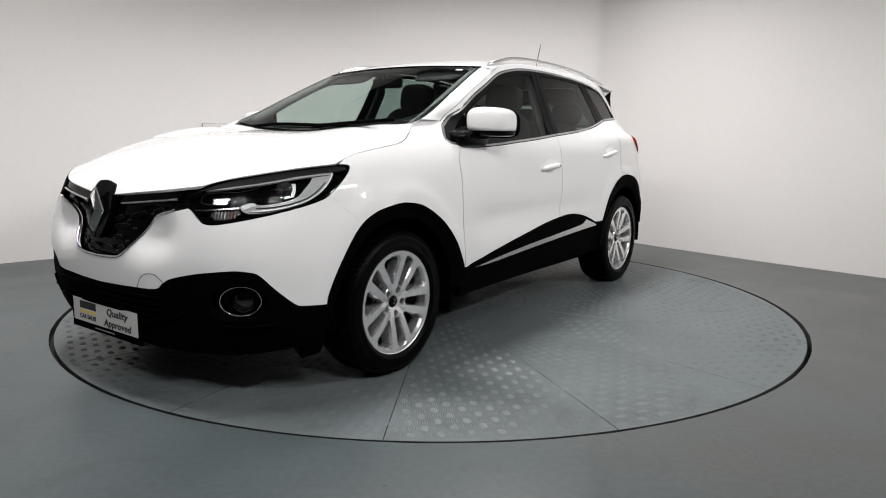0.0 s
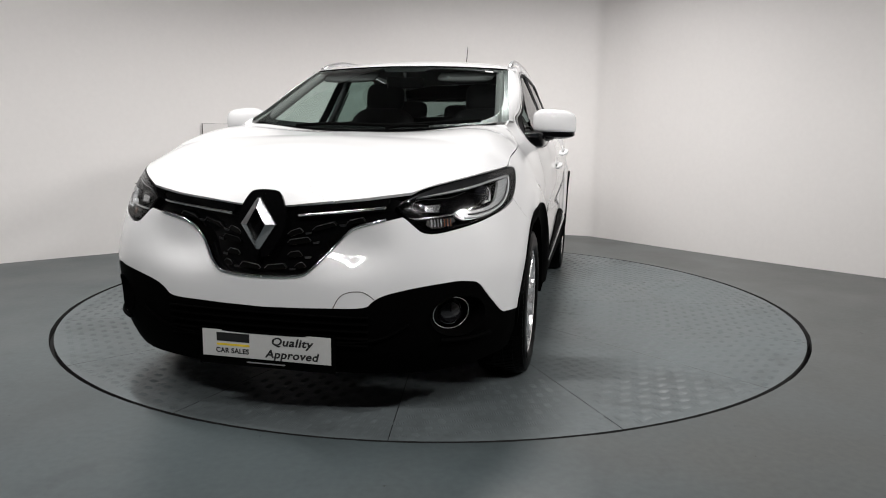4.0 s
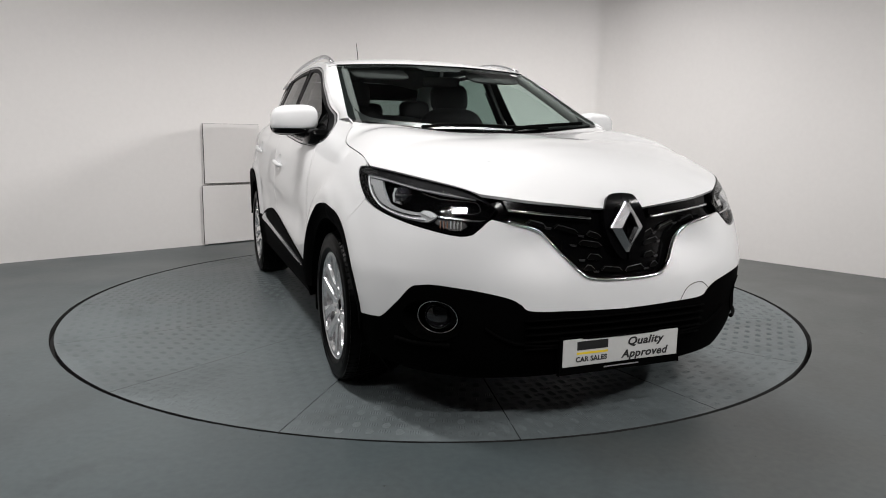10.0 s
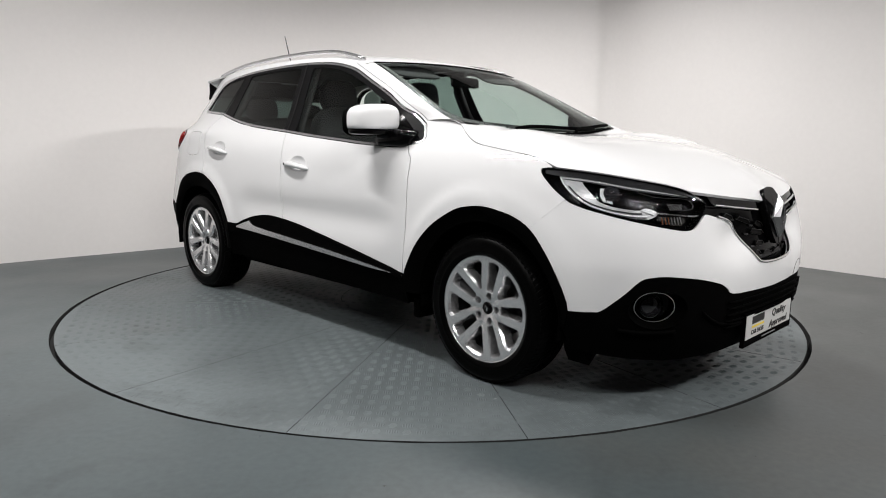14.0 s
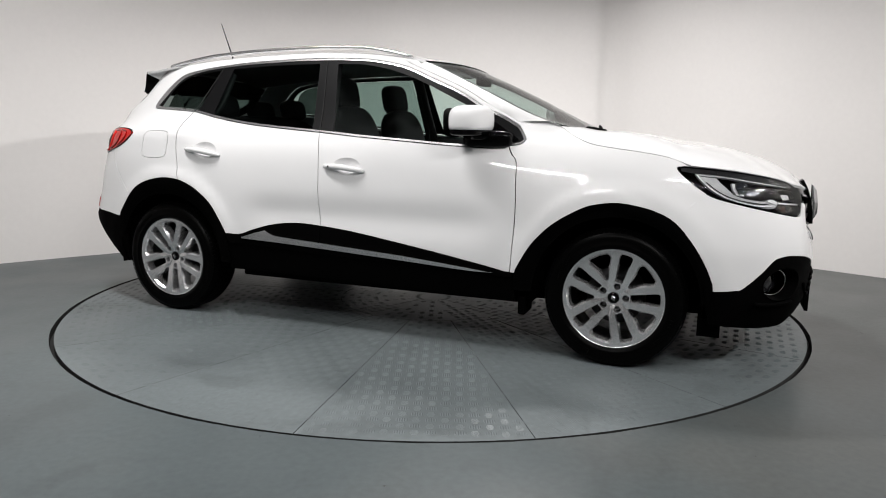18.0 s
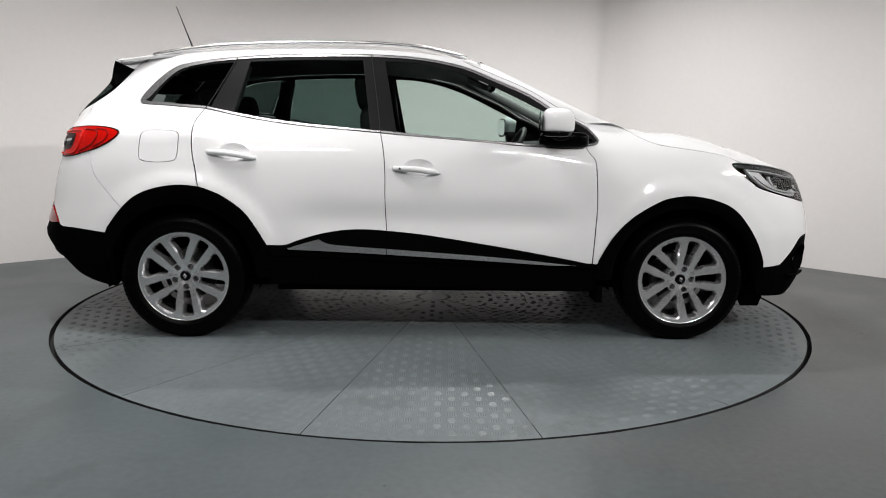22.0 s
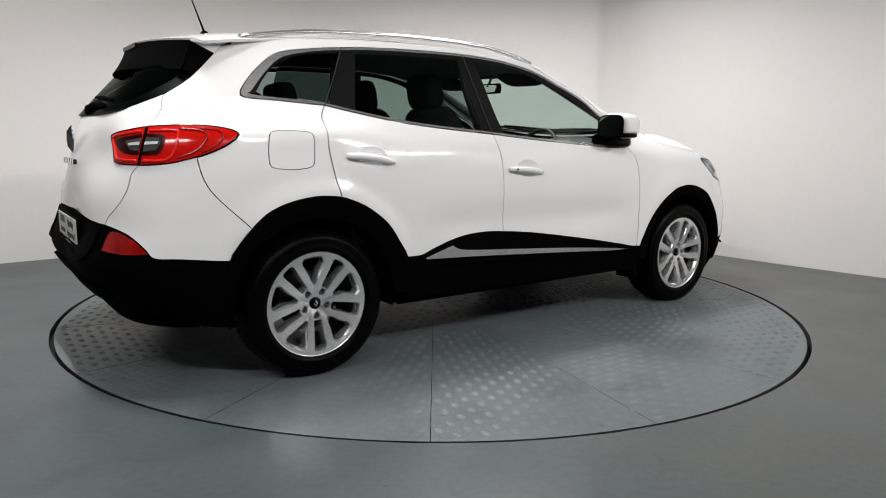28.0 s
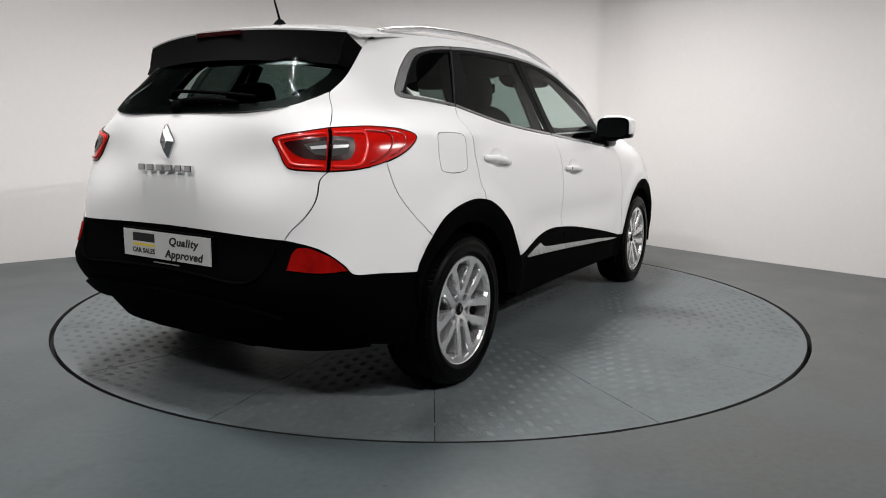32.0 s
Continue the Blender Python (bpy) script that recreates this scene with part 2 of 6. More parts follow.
# ======== turntable ========
def turntable():
    """Sixteen wedge plates and a round middle one, all of tread plate, on a steel deck."""
    root = tagged(new("turntable"), "round grey steel turntable of tread plates set flush in the floor", "turntable")
    bm = bmesh.new()
    bmesh.ops.create_circle(bm, cap_ends=True, radius=TABLE_R - 0.004, segments=128, matrix=Matrix.Translation((0, 0, -0.010)))
    r = bmesh.ops.extrude_face_region(bm, geom=bm.faces[:])
    for v in [g for g in r["geom"] if isinstance(g, bmesh.types.BMVert)]:
        v.co.z = -0.042
    part("deck", bm, GAP, root, "dark steel deck")
    r0, gap = 0.62, 0.0016

    def wedge(name, w0, w1):
        verts, faces = [], []
        k = 10
        for i in range(k + 1):
            w = w0 + (w1 - w0) * i / k
            for r in (r0 + gap, 1.4, TABLE_R):
                d = gap / r
                ww = w + d if i == 0 else (w - d if i == k else w)
                for z in (-0.008, 0.0):
                    verts.append((r * math.cos(ww), r * math.sin(ww), z))
        for i in range(k):
            a, b = i * 6, (i + 1) * 6
            faces += [(a + 1, a + 3, b + 3, b + 1), (a + 3, a + 5, b + 5, b + 3), (a + 4, b + 4, b + 5, a + 5), (a, a + 1, b + 1, b)]
        faces += [(0, 2, 3, 1), (2, 4, 5, 3), (k * 6 + 1, k * 6 + 3, k * 6 + 2, k * 6), (k * 6 + 3, k * 6 + 5, k * 6 + 4, k * 6 + 2)]
        ob = mesh_ob(name, verts, faces, TABLE_PAINT, root, smooth=False)
        # plate edges get the gap's black too: its shade as colour, not bare steel
        ob.data.materials.append(GAP)
        for q in ob.data.polygons:
            q.material_index = 0 if q.normal.z > 0.5 else 1
        return ob
    for i in range(16):
        wedge("plate", radians(89.3 + 22.5 * i), radians(89.3 + 22.5 * (i + 1)))
    bm = bmesh.new()
    bmesh.ops.create_circle(bm, cap_ends=True, radius=r0 - gap, segments=64)
    part("plate", bm, TABLE_PAINT, root)
    # tread: groups of five raised bars, turned by a quarter from cell to cell, along each plate
    rng = np.random.RandomState(3)
    step, V, F = 0.056, [], []
    for s in range(16):
        mid = radians(89.3 + 22.5 * s + 11.25)
        cm, sn = math.cos(mid), math.sin(mid)
        for i in range(int((TABLE_R - 0.05) / step)):
            for j in range(-9, 10):
                x, y = 0.05 + i * step, j * step
                rr, ang = math.hypot(x, y), math.atan2(y, x)
                if rr > TABLE_R - 0.035 or abs(ang) > radians(11.25) - 0.012 / max(rr, 0.1) or rr < 0.10:
                    continue
                worn = noise.noise(Vector((x * cm - y * sn, x * sn + y * cm, 2.0)) * 1.1)
                high = 0.0012 * (0.75 + 0.5 * worn)
                along = (i + j) % 2
                for q in range(-2, 3):
                    if along:
                        cx, cy, ax, ay = x, y + q * 0.0095, 0.019 - 0.003 * abs(q), 0.0032
                    else:
                        cx, cy, ax, ay = x + q * 0.0095, y, 0.0032, 0.019 - 0.003 * abs(q)
                    b = len(V)
                    pts = [(cx - ax, cy - ay, 0), (cx + ax, cy - ay, 0), (cx + ax, cy + ay, 0), (cx - ax, cy + ay, 0)]
                    pts += [(cx - ax * 0.6, cy, high), (cx + ax * 0.6, cy, high)] if along else [(cx, cy - ay * 0.6, high), (cx, cy + ay * 0.6, high)]
                    V += [(px * cm - py * sn, px * sn + py * cm, pz + 0.0001) for px, py, pz in pts]
                    if along:
                        F += [(b, b + 1, b + 5, b + 4), (b + 2, b + 3, b + 4, b + 5), (b + 1, b + 2, b + 5), (b + 3, b, b + 4)]
                    else:
                        F += [(b + 1, b + 2, b + 5, b + 4), (b + 3, b, b + 4, b + 5), (b, b + 1, b + 4), (b + 2, b + 3, b + 5)]
    tread = mesh_ob("tread", V, F, TABLE_PAINT, root, "raised tread bars, partly worn", smooth=False)
    tread["kind"] = "stuff"
    return root


# ======== the car's surface ========
# the car's own space: x forward, y to its left, z up, its middle between the axles
XA, XB = 1.2, -1.2
AXLE, HUB_Z, TYRE_R = 1.323, 0.328, 0.331


def ramp(x, *pairs):
    return float(np.interp(x, pairs[0::2], pairs[1::2]))


def sm(t):
    t = min(max(t, 0.0), 1.0)
    return t * t * (3 - 2 * t)


WZ = ([0.15, 0.25, 0.35, 0.45, 0.60, 0.75, 0.90, 0.98, 1.03, 1.07, 1.12, 1.20, 1.30, 1.40, 1.50, 1.70],
      [0.845, 0.877, 0.897, 0.906, 0.907, 0.905, 0.894, 0.882, 0.868, 0.848, 0.808, 0.770, 0.725, 0.680, 0.634, 0.540])
WF = ([0.15, 0.25, 0.35, 0.45, 0.60, 0.75, 0.85, 0.92, 0.98, 1.03, 1.08, 1.13, 1.18],
      [0.845, 0.875, 0.893, 0.902, 0.905, 0.900, 0.890, 0.870, 0.840, 0.800, 0.745, 0.68, 0.60])


def smooth_table(t):
    xs = np.linspace(t[0][0], t[0][-1], 400)
    ys = np.interp(xs, *t)
    k = np.ones(25) / 25
    for _ in range(3):
        ys = np.convolve(np.pad(ys, 12, "reflect", reflect_type="odd"), k, "valid")
    return xs, ys


WZ, WF = smooth_table(WZ), smooth_table(WF)
XFZ = smooth_table(([0.12, 0.20, 0.30, 0.40, 0.50, 0.60, 0.70, 0.80, 0.87, 0.92, 1.0, 1.1], [2.06, 2.15, 2.20, 2.215, 2.22, 2.22, 2.21, 2.185, 2.155, 2.12, 2.05, 1.95]))
XRZ = smooth_table(([0.20, 0.28, 0.36, 0.45, 0.54, 0.62, 0.70, 0.78, 0.90, 1.04, 1.12, 1.20, 1.30, 1.40, 1.50, 1.60], [-2.02, -2.13, -2.20, -2.222, -2.198, -2.148, -2.135, -2.142, -2.146, -2.114, -2.072, -2.022, -1.942, -1.855, -1.765, -1.67]))


def half_width(x, z):
    f = sm((x - 0.35) / 0.9)
    w = (1 - f) * np.interp(z, *WZ) + f * np.interp(z, *WF)
    if x < -0.6:
        w *= 1 - sm((z - 1.0) / 0.25) * 0.060 * ((-0.6 - x) / 1.0) ** 1.6
        w += 0.030 * sm((-0.8 - x) / 0.5) * math.exp(-((z - 1.09) / 0.06) ** 2)
    return w


def corner_table(n, e):
    phi = np.linspace(0, math.pi / 2, 2000)
    x, y = np.cos(phi) ** (2 / n), 0.9 * np.sin(phi) ** e
    s = np.concatenate([[0], np.cumsum(np.hypot(np.diff(x), np.diff(y)))])
    return s / s[-1], phi


NF, EF, NR, ER = 2.4, 0.686, 2.5, 0.42
FRONT_TAB, REAR_TAB = corner_table(NF, EF), corner_table(NR, ER)


def flare(x, z):
    """The swelling of the wings round the wheel arches and the hollow of the doors."""
    y = 0.0
    for cx in (AXLE, -AXLE):
        d = math.hypot(x - cx, z - HUB_Z)
        y += 0.010 * sm((0.575 - d) / 0.075)
    # the crease that runs round the front arch and closes in on it ahead of the wheel
    turn = math.degrees(math.atan2(z - HUB_Z, x - AXLE))
    rim = float(np.interp(turn, [0, 23, 37, 48, 59, 68, 78, 89, 97, 136, 160], [0.27, 0.284, 0.306, 0.343, 0.383, 0.422, 0.465, 0.512, 0.532, 0.517, 0.50]))
    y += 0.006 * sm((rim + 0.008 - math.hypot(x - AXLE, z - HUB_Z)) / 0.020)
    turn = math.degrees(math.atan2(z - HUB_Z, x + AXLE))
    rim = float(np.interp(turn, [0, 20, 45, 70, 90, 110, 130, 160], [0.48, 0.50, 0.53, 0.54, 0.54, 0.52, 0.47, 0.40]))
    y += 0.006 * sm((rim + 0.008 - math.hypot(x + AXLE, z - HUB_Z)) / 0.020)
    if -0.85 < x < 0.85:
        y -= 0.016 * math.exp(-((z - 0.64) / 0.08) ** 2) * sm((0.85 - abs(x)) / 0.3)
    return y


def square(y, z):
    """The rear window's lower corners stand out squarer than the body below."""
    return -0.034 * math.exp(-((y - 0.58) / 0.11) ** 2) * math.exp(-((z - 1.225) / 0.055) ** 2)


def swell(u, z):
    """How far the bumper's front corners stand out beyond the plain outline."""
    if u < -1.40:
        # the rear bumper's corners stand out too
        k = ramp(u, -2.2, 0.0, -1.98, 0.016, -1.85, 0.034, -1.70, 0.034, -1.60, 0.016, -1.45, 0.0)
        k *= ramp(z, 0.30, 0.10, 0.42, 0.40, 0.55, 1.0, 0.64, 1.0, 0.74, 0.62, 0.85, 0.15, 0.92, 0.0)
        t = bare_skin(u + 0.01, z) - bare_skin(u - 0.01, z)
        return Vector((-t.y, t.x, 0)).normalized() * k
    if not 1.25 < u < 2.05:
        return Vector((0, 0, 0))
    k = ramp(u, 1.25, 0.0, 1.38, 0.008, 1.50, 0.030, 1.60, 0.052, 1.70, 0.058, 1.80, 0.046, 1.90, 0.020, 2.05, 0.0)
    k *= ramp(z, 0.20, 0.85, 0.35, 1.0, 0.58, 1.0, 0.70, 0.72, 0.80, 0.40, 0.92, 0.12, 1.0, 0.0)
    t = bare_skin(u + 0.01, z) - bare_skin(u - 0.01, z)
    return Vector((-t.y, t.x, 0)).normalized() * k


def pod_skin(u, z):
    """The surface in which the fog lights sit, behind the bumper's skin."""
    return skin(u, z) - swell(u, z)


def skin(u, z):
    p = bare_skin(u, z) + swell(u, z)
    p.y += flare(p.x, z) * min(1.0, p.y / 0.5)
    if u > XA + 0.3:
        # the nose falls back beside the grille
        p.x -= 0.055 * math.exp(-((p.y - 0.31) / 0.14) ** 2) * math.exp(-((z - 0.69) / 0.085) ** 2)
    elif u < XB - 0.3:
        # the corner is tucked in behind the tail lamps
        p.x += 0.046 * math.exp(-((p.y - 0.45) / 0.23) ** 2) * math.exp(-((z - 0.98) / 0.13) ** 2) + square(p.y, z)
        # and the bumper rounds in below
        p.x += ramp(z, 0.30, 0.085, 0.38, 0.075, 0.46, 0.032, 0.53, 0.0) * sm((-1.50 - u) / 0.35)
    return p


def bare_skin(u, z):
    """A point of the car's right half (given as y > 0), u along the plan: the side has u = x, the front runs from u = XA to XA + 1 at the nose's middle, the rear to XB - 1."""
    if u > XA:
        phi = np.interp(1 - (u - XA), *FRONT_TAB)
        xf = np.interp(z, *XFZ)
        return Vector((XA + (xf - XA) * math.cos(phi) ** (2 / NF), half_width(XA, z) * math.sin(phi) ** EF, z))
    if u < XB:
        phi = np.interp(1 - (XB - u), *REAR_TAB)
        xr = np.interp(z, *XRZ)
        x = XB + (xr - XB) * math.cos(phi) ** (2 / NR)
        return Vector((x, half_width(max(x, -1.9), z) * math.sin(phi) ** ER, z))
    return Vector((u, half_width(u, z), z))


def pane(u, z):
    """The side windows' own surface: nearly flat, without the roll of the shoulder below them."""
    d = z - 1.2
    w = 0.770 - 0.440 * d - 0.10 * d * d
    if u < -0.6:
        w *= 1 - sm((z - 1.0) / 0.25) * 0.060 * ((-0.6 - u) / 1.0) ** 1.6
    return Vector((u, w, z))


def rear_pane(u, z):
    """The rear window's surface: rounded across, nearly flat in height."""
    d = z - 1.3
    xr = -1.937 + 0.90 * d + 0.25 * d * d
    phi = np.interp(1 - (XB - u), *REAR_TAB)
    x = XB + (xr - XB) * math.cos(phi) ** (2 / NR)
    y = pane(max(x, -1.9), z).y * math.sin(phi) ** ER
    return Vector((x + square(y, z), y, z))


ROOF_C = ([-1.96, -1.93, -1.83, -1.67, -1.53, -1.2, -0.9, -0.6, -0.3, 0.0, 0.15, 0.22, 0.30, 0.40], [1.453, 1.462, 1.497, 1.530, 1.553, 1.580, 1.592, 1.592, 1.580, 1.554, 1.530, 1.515, 1.491, 1.462])
RAIL_Z = ([-1.95, -1.75, -1.6, -1.35, -1.1, -0.9, -0.6, -0.35, -0.15, 0.0, 0.15, 0.24, 0.34], [1.42, 1.448, 1.470, 1.496, 1.514, 1.525, 1.533, 1.533, 1.523, 1.508, 1.484, 1.466, 1.44])
ROOF_C, RAIL_Z = smooth_table(ROOF_C), smooth_table(RAIL_Z)


def roof_edge(x):
    z = float(np.interp(x, *RAIL_Z))
    return half_width(x, z), z


def roof_fn(x, b):
    """The roof: b runs from -1 at one rail to 1 at the other."""
    w, ze = roof_edge(x)
    c = float(np.interp(x, *ROOF_C))
    return Vector((x, b * w, c - (c - ze) * abs(b) ** 2.4))


SCREEN_C = smooth_table(([0.22, 0.30, 0.40, 0.50, 0.65, 0.80, 0.95, 1.09, 1.20, 1.30], [1.526, 1.490, 1.445, 1.398, 1.326, 1.250, 1.173, 1.101, 1.045, 0.995]))
SCREEN_E = smooth_table(([0.15, 0.236, 0.33, 0.48, 0.64, 0.79, 0.88, 1.0, 1.1], [1.502, 1.471, 1.434, 1.364, 1.288, 1.215, 1.177, 1.137, 1.095]))


def screen_fn(b, v):
    """The windscreen: b from -1 to 1 across, v from 0 at the bonnet to 1 at the roof."""
    x = 1.09 + (0.30 - 1.09) * v
    back = 0.10 * (1 - v) + 0.064 * v
    zc, ze = float(np.interp(x, *SCREEN_C)), float(np.interp(x - back, *SCREEN_E))
    w = 0.728 + (0.612 - 0.728) * v
    z = zc + (ze - zc) * b * b + 0.010 * math.sin(math.pi * min(max(v, 0.0), 1.0)) * max(0.0, 1 - b * b)
    return Vector((x - back * b * b, b * w, z))


# ======== panels ========
def tri_fill(loops, step, grid_u=None):
    """Fills the first outline less the others with an even net of triangles: 2-D points, faces and boundary edges."""
    V, E = [], []
    for lp in loops:
        b = len(V)
        V += [Vector((p[0], p[1])) for p in lp]
        E += [(b + i, b + (i + 1) % len(lp)) for i in range(len(lp))]
    P = np.array(loops[0], float)
    lo, hi = P.min(0), P.max(0)
    su, sv = step if isinstance(step, tuple) else (step, step)

    def inside(pt):
        k = False
        for lp in loops:
            j = len(lp) - 1
            for i in range(len(lp)):
                a, b2 = lp[i], lp[j]
                if (a[1] > pt[1]) != (b2[1] > pt[1]) and pt[0] < (b2[0] - a[0]) * (pt[1] - a[1]) / (b2[1] - a[1]) + a[0]:
                    k = not k
                j = i
        return k
    B = np.array([(v.x, v.y) for v in V])
    nu, nv = max(1, int((hi[0] - lo[0]) / su)), max(1, int((hi[1] - lo[1]) / sv))
    for i in range(nu + 1):
        for j in range(nv + 1):
            q = (lo[0] + (i + 0.5 * (j % 2)) * su, lo[1] + j * sv)
            d = np.abs((B - q) / (su, sv))
            if np.min(np.hypot(d[:, 0], d[:, 1])) > 0.55 and inside(q):
                V.append(Vector(q))
    out = geometry.delaunay_2d_cdt(V, E, [], 1, 1e-6)
    vs, fs = out[0], out[2]
    keep = [f for f in fs if inside(sum((vs[i] for i in f), Vector((0, 0))) / 3)]
    return vs, keep


def panel(name, loops, fn, material, parent, label="", step=0.04, lift=0.0, depth=0.012, side=1, smooth=True, both=False):
    """A sheet on the surface fn(a, b), cut to the outline, with its edges turned in by depth. side: -1 mirrors it to y < 0; both: two halves in one, joined along y = 0."""
    vs, fs = tri_fill(loops, step)
    pts, nrm = [], []
    e = 0.004
    for v in vs:
        p = fn(v.x, v.y)
        n = (fn(v.x + e, v.y) - fn(v.x - e, v.y)).cross(fn(v.x, v.y + e) - fn(v.x, v.y - e))
        n = n.normalized() if n.length > 1e-12 else Vector((0, 0, 1))
        if n.dot(p - Vector((p.x * 0.6, 0, 0.7))) < 0:
            n = -n
        if both and abs(p.y) < 1e-5:
            n = Vector((n.x, 0, n.z)).normalized()
        pts.append(p + n * lift)
        nrm.append(n)
    edge = {}
    for f in fs:
        for i in range(len(f)):
            k = (f[i], f[(i + 1) % len(f)])
            if (k[1], k[0]) in edge:
                del edge[(k[1], k[0])]
            else:
                edge[k] = 1
    # outward winding
    a = fs[0]
    if (pts[a[1]] - pts[a[0]]).cross(pts[a[2]] - pts[a[0]]).dot(nrm[a[0]]) < 0:
        fs = [tuple(reversed(f)) for f in fs]
        edge = {(b, c): 1 for (c, b) in edge}
    verts, faces = list(pts), [tuple(f) for f in fs]
    if depth:
        rim, low = {}, {}
        for i in sorted({i for k in edge for i in k}):
            rim[i] = len(verts)
            verts.append(pts[i].copy())
            low[i] = len(verts)
            verts.append(pts[i] - nrm[i] * depth)
        for (i, j) in edge:
            if not (both and abs(pts[i].y) < 1e-4 and abs(pts[j].y) < 1e-4):
                faces.append((rim[j], rim[i], low[i], low[j]))
    if both:
        n = len(verts)
        twin = {}
        for i in range(n):
            if i < len(pts) and abs(verts[i].y) < 1e-4:
                twin[i] = i
            else:
                twin[i] = len(verts)
                verts.append(Vector((verts[i].x, -verts[i].y, verts[i].z)))
        faces += [tuple(twin[i] for i in reversed(f)) for f in list(faces)]
    if side < 0:
        verts = [Vector((v.x, -v.y, v.z)) for v in verts]
        faces = [tuple(reversed(f)) for f in faces]
    return mesh_ob(name, verts, faces, material, parent, label, smooth)


def chain(*lines, n=5):
    """One outline from smooth pieces that meet in corners."""
    out = []
    for ln in lines:
        pts = curve_points(ln, n) if len(ln) > 2 else [np.array(p, float) for p in ln]
        for p in pts:
            if not out or np.hypot(*(p - out[-1])) > 0.004:
                out.append(p)
    if np.hypot(*(out[0] - out[-1])) < 0.004:
        out.pop()
    dense = []
    for i, p in enumerate(out):
        q = out[(i + 1) % len(out)]
        k = max(1, int(np.hypot(*(q - p)) / 0.03))
        dense += [p + (q - p) * j / k for j in range(k)]
    return [tuple(map(float, p)) for p in dense]


def inset(loop, g):
    """The outline drawn in by g."""
    P = np.array(loop)
    area = 0.5 * np.sum(P[:, 0] * np.roll(P[:, 1], -1) - np.roll(P[:, 0], -1) * P[:, 1])
    d = np.roll(P, -1, 0) - np.roll(P, 1, 0)
    n = np.stack([-d[:, 1], d[:, 0]], 1) * np.sign(area)
    n /= np.linalg.norm(n, axis=1)[:, None] + 1e-9
    return [tuple(map(float, p)) for p in P + n * g]


def rev(line):
    return list(reversed(line))


def loft(name, A, B, material, parent, label="", bulge=0.0, m=4, depth=0.0, side=1):
    """A strip between two lines in space with the same number of points."""
    verts, faces = [], []
    n = len(A)
    for i in range(n):
        a, b = Vector(A[i]), Vector(B[i])
        t = Vector(A[min(i + 1, n - 1)]) - Vector(A[max(i - 1, 0)])
        nr = t.cross(b - a).normalized()
        if nr.z + 0.3 * nr.y < 0:
            nr = -nr
        for k in range(m + 1):
            f = k / m
            verts.append(a + (b - a) * f + nr * bulge * 4 * f * (1 - f))
    for i in range(n - 1):
        for k in range(m):
            q = i * (m + 1) + k
            faces.append((q, q + 1, q + m + 2, q + m + 1))
    v = [verts[i] for i in faces[0]]
    if (v[1] - v[0]).cross(v[2] - v[0]).dot(Vector((0, 0.4, 1))) < 0:
        faces = [tuple(reversed(f)) for f in faces]
    if side < 0:
        verts = [Vector((p.x, -p.y, p.z)) for p in verts]
        faces = [tuple(reversed(f)) for f in faces]
    return mesh_ob(name, verts, faces, material, parent, label)


def tube(name, line, radius, material, parent, label="", side=1, squash=1.0, seg=10, closed=False):
    """A round bar along a line; squash flattens it in z."""
    verts, faces = [], []
    pts = [Vector((p[0], p[1] * side, p[2])) for p in line]
    n = len(pts)
    for i, p in enumerate(pts):
        if closed:
            t = (pts[(i + 1) % n] - pts[i - 1]).normalized()
        else:
            t = (pts[min(i + 1, n - 1)] - pts[max(i - 1, 0)]).normalized()
        a = t.cross(Vector((0, 0, 1)))
        a = a.normalized() if a.length > 1e-4 else Vector((0, 1, 0))
        b = a.cross(t)
        r = radius[i] if isinstance(radius, list) else radius
        for k in range(seg):
            w = 2 * math.pi * k / seg
            verts.append(p + a * math.cos(w) * r + b * math.sin(w) * r * squash)
    for i in range(n if closed else n - 1):
        for k in range(seg):
            a0, b0 = i * seg + k, i * seg + (k + 1) % seg
            c0, d0 = ((i + 1) % n) * seg + (k + 1) % seg, ((i + 1) % n) * seg + k
            faces.append((a0, b0, c0, d0))
    if not closed:
        faces += [tuple(reversed(range(seg))), tuple(range((n - 1) * seg, n * seg))]
    me = mesh_ob(name, verts, faces, material, parent, label)
    return me


def lathe(name, profile, material, parent, label="", seg=64, matrix=None, smooth=True):
    """A turned body round the y axis from rows of (radius, y)."""
    verts, faces = [], []
    n = len(profile)
    for k in range(seg):
        w = 2 * math.pi * k / seg
        for r, y in profile:
            v = Vector((r * math.cos(w), y, r * math.sin(w)))
            verts.append(matrix @ v if matrix else v)
    for k in range(seg):
        a, b = k * n, ((k + 1) % seg) * n
        for i in range(n - 1):
            faces.append((a + i, b + i, b + i + 1, a + i + 1))
    return mesh_ob(name, verts, faces, material, parent, label, smooth)


# ---- lines on the car's skin, in its chart ----
CUT_B = [(-0.291, 1.087), (-0.273, 0.990), (-0.265, 0.876), (-0.264, 0.732), (-0.256, 0.583)]
CUT_F = [(0.782, 1.030), (0.802, 0.994), (0.830, 0.956), (0.838, 0.852), (0.842, 0.702), (0.832, 0.519), (0.826, 0.420)]
CUT_R = [(-1.210, 1.203), (-1.234, 1.147), (-1.236, 1.077), (-1.235, 1.002), (-1.225, 0.912), (-1.211, 0.805)]
BELT_F = [(-0.291, 1.087), (-0.016, 1.063), (0.281, 1.042), (0.462, 1.029), (0.680, 1.020), (0.782, 1.030)]
BELT_R = [(-1.210, 1.203), (-1.051, 1.171), (-0.881, 1.142), (-0.710, 1.121), (-0.500, 1.103), (-0.291, 1.087)]
CLAD_F = [(-0.256, 0.583), (-0.135, 0.572), (-0.017, 0.558), (0.194, 0.526), (0.440, 0.486), (0.692, 0.440), (0.788, 0.421), (0.826, 0.420)]
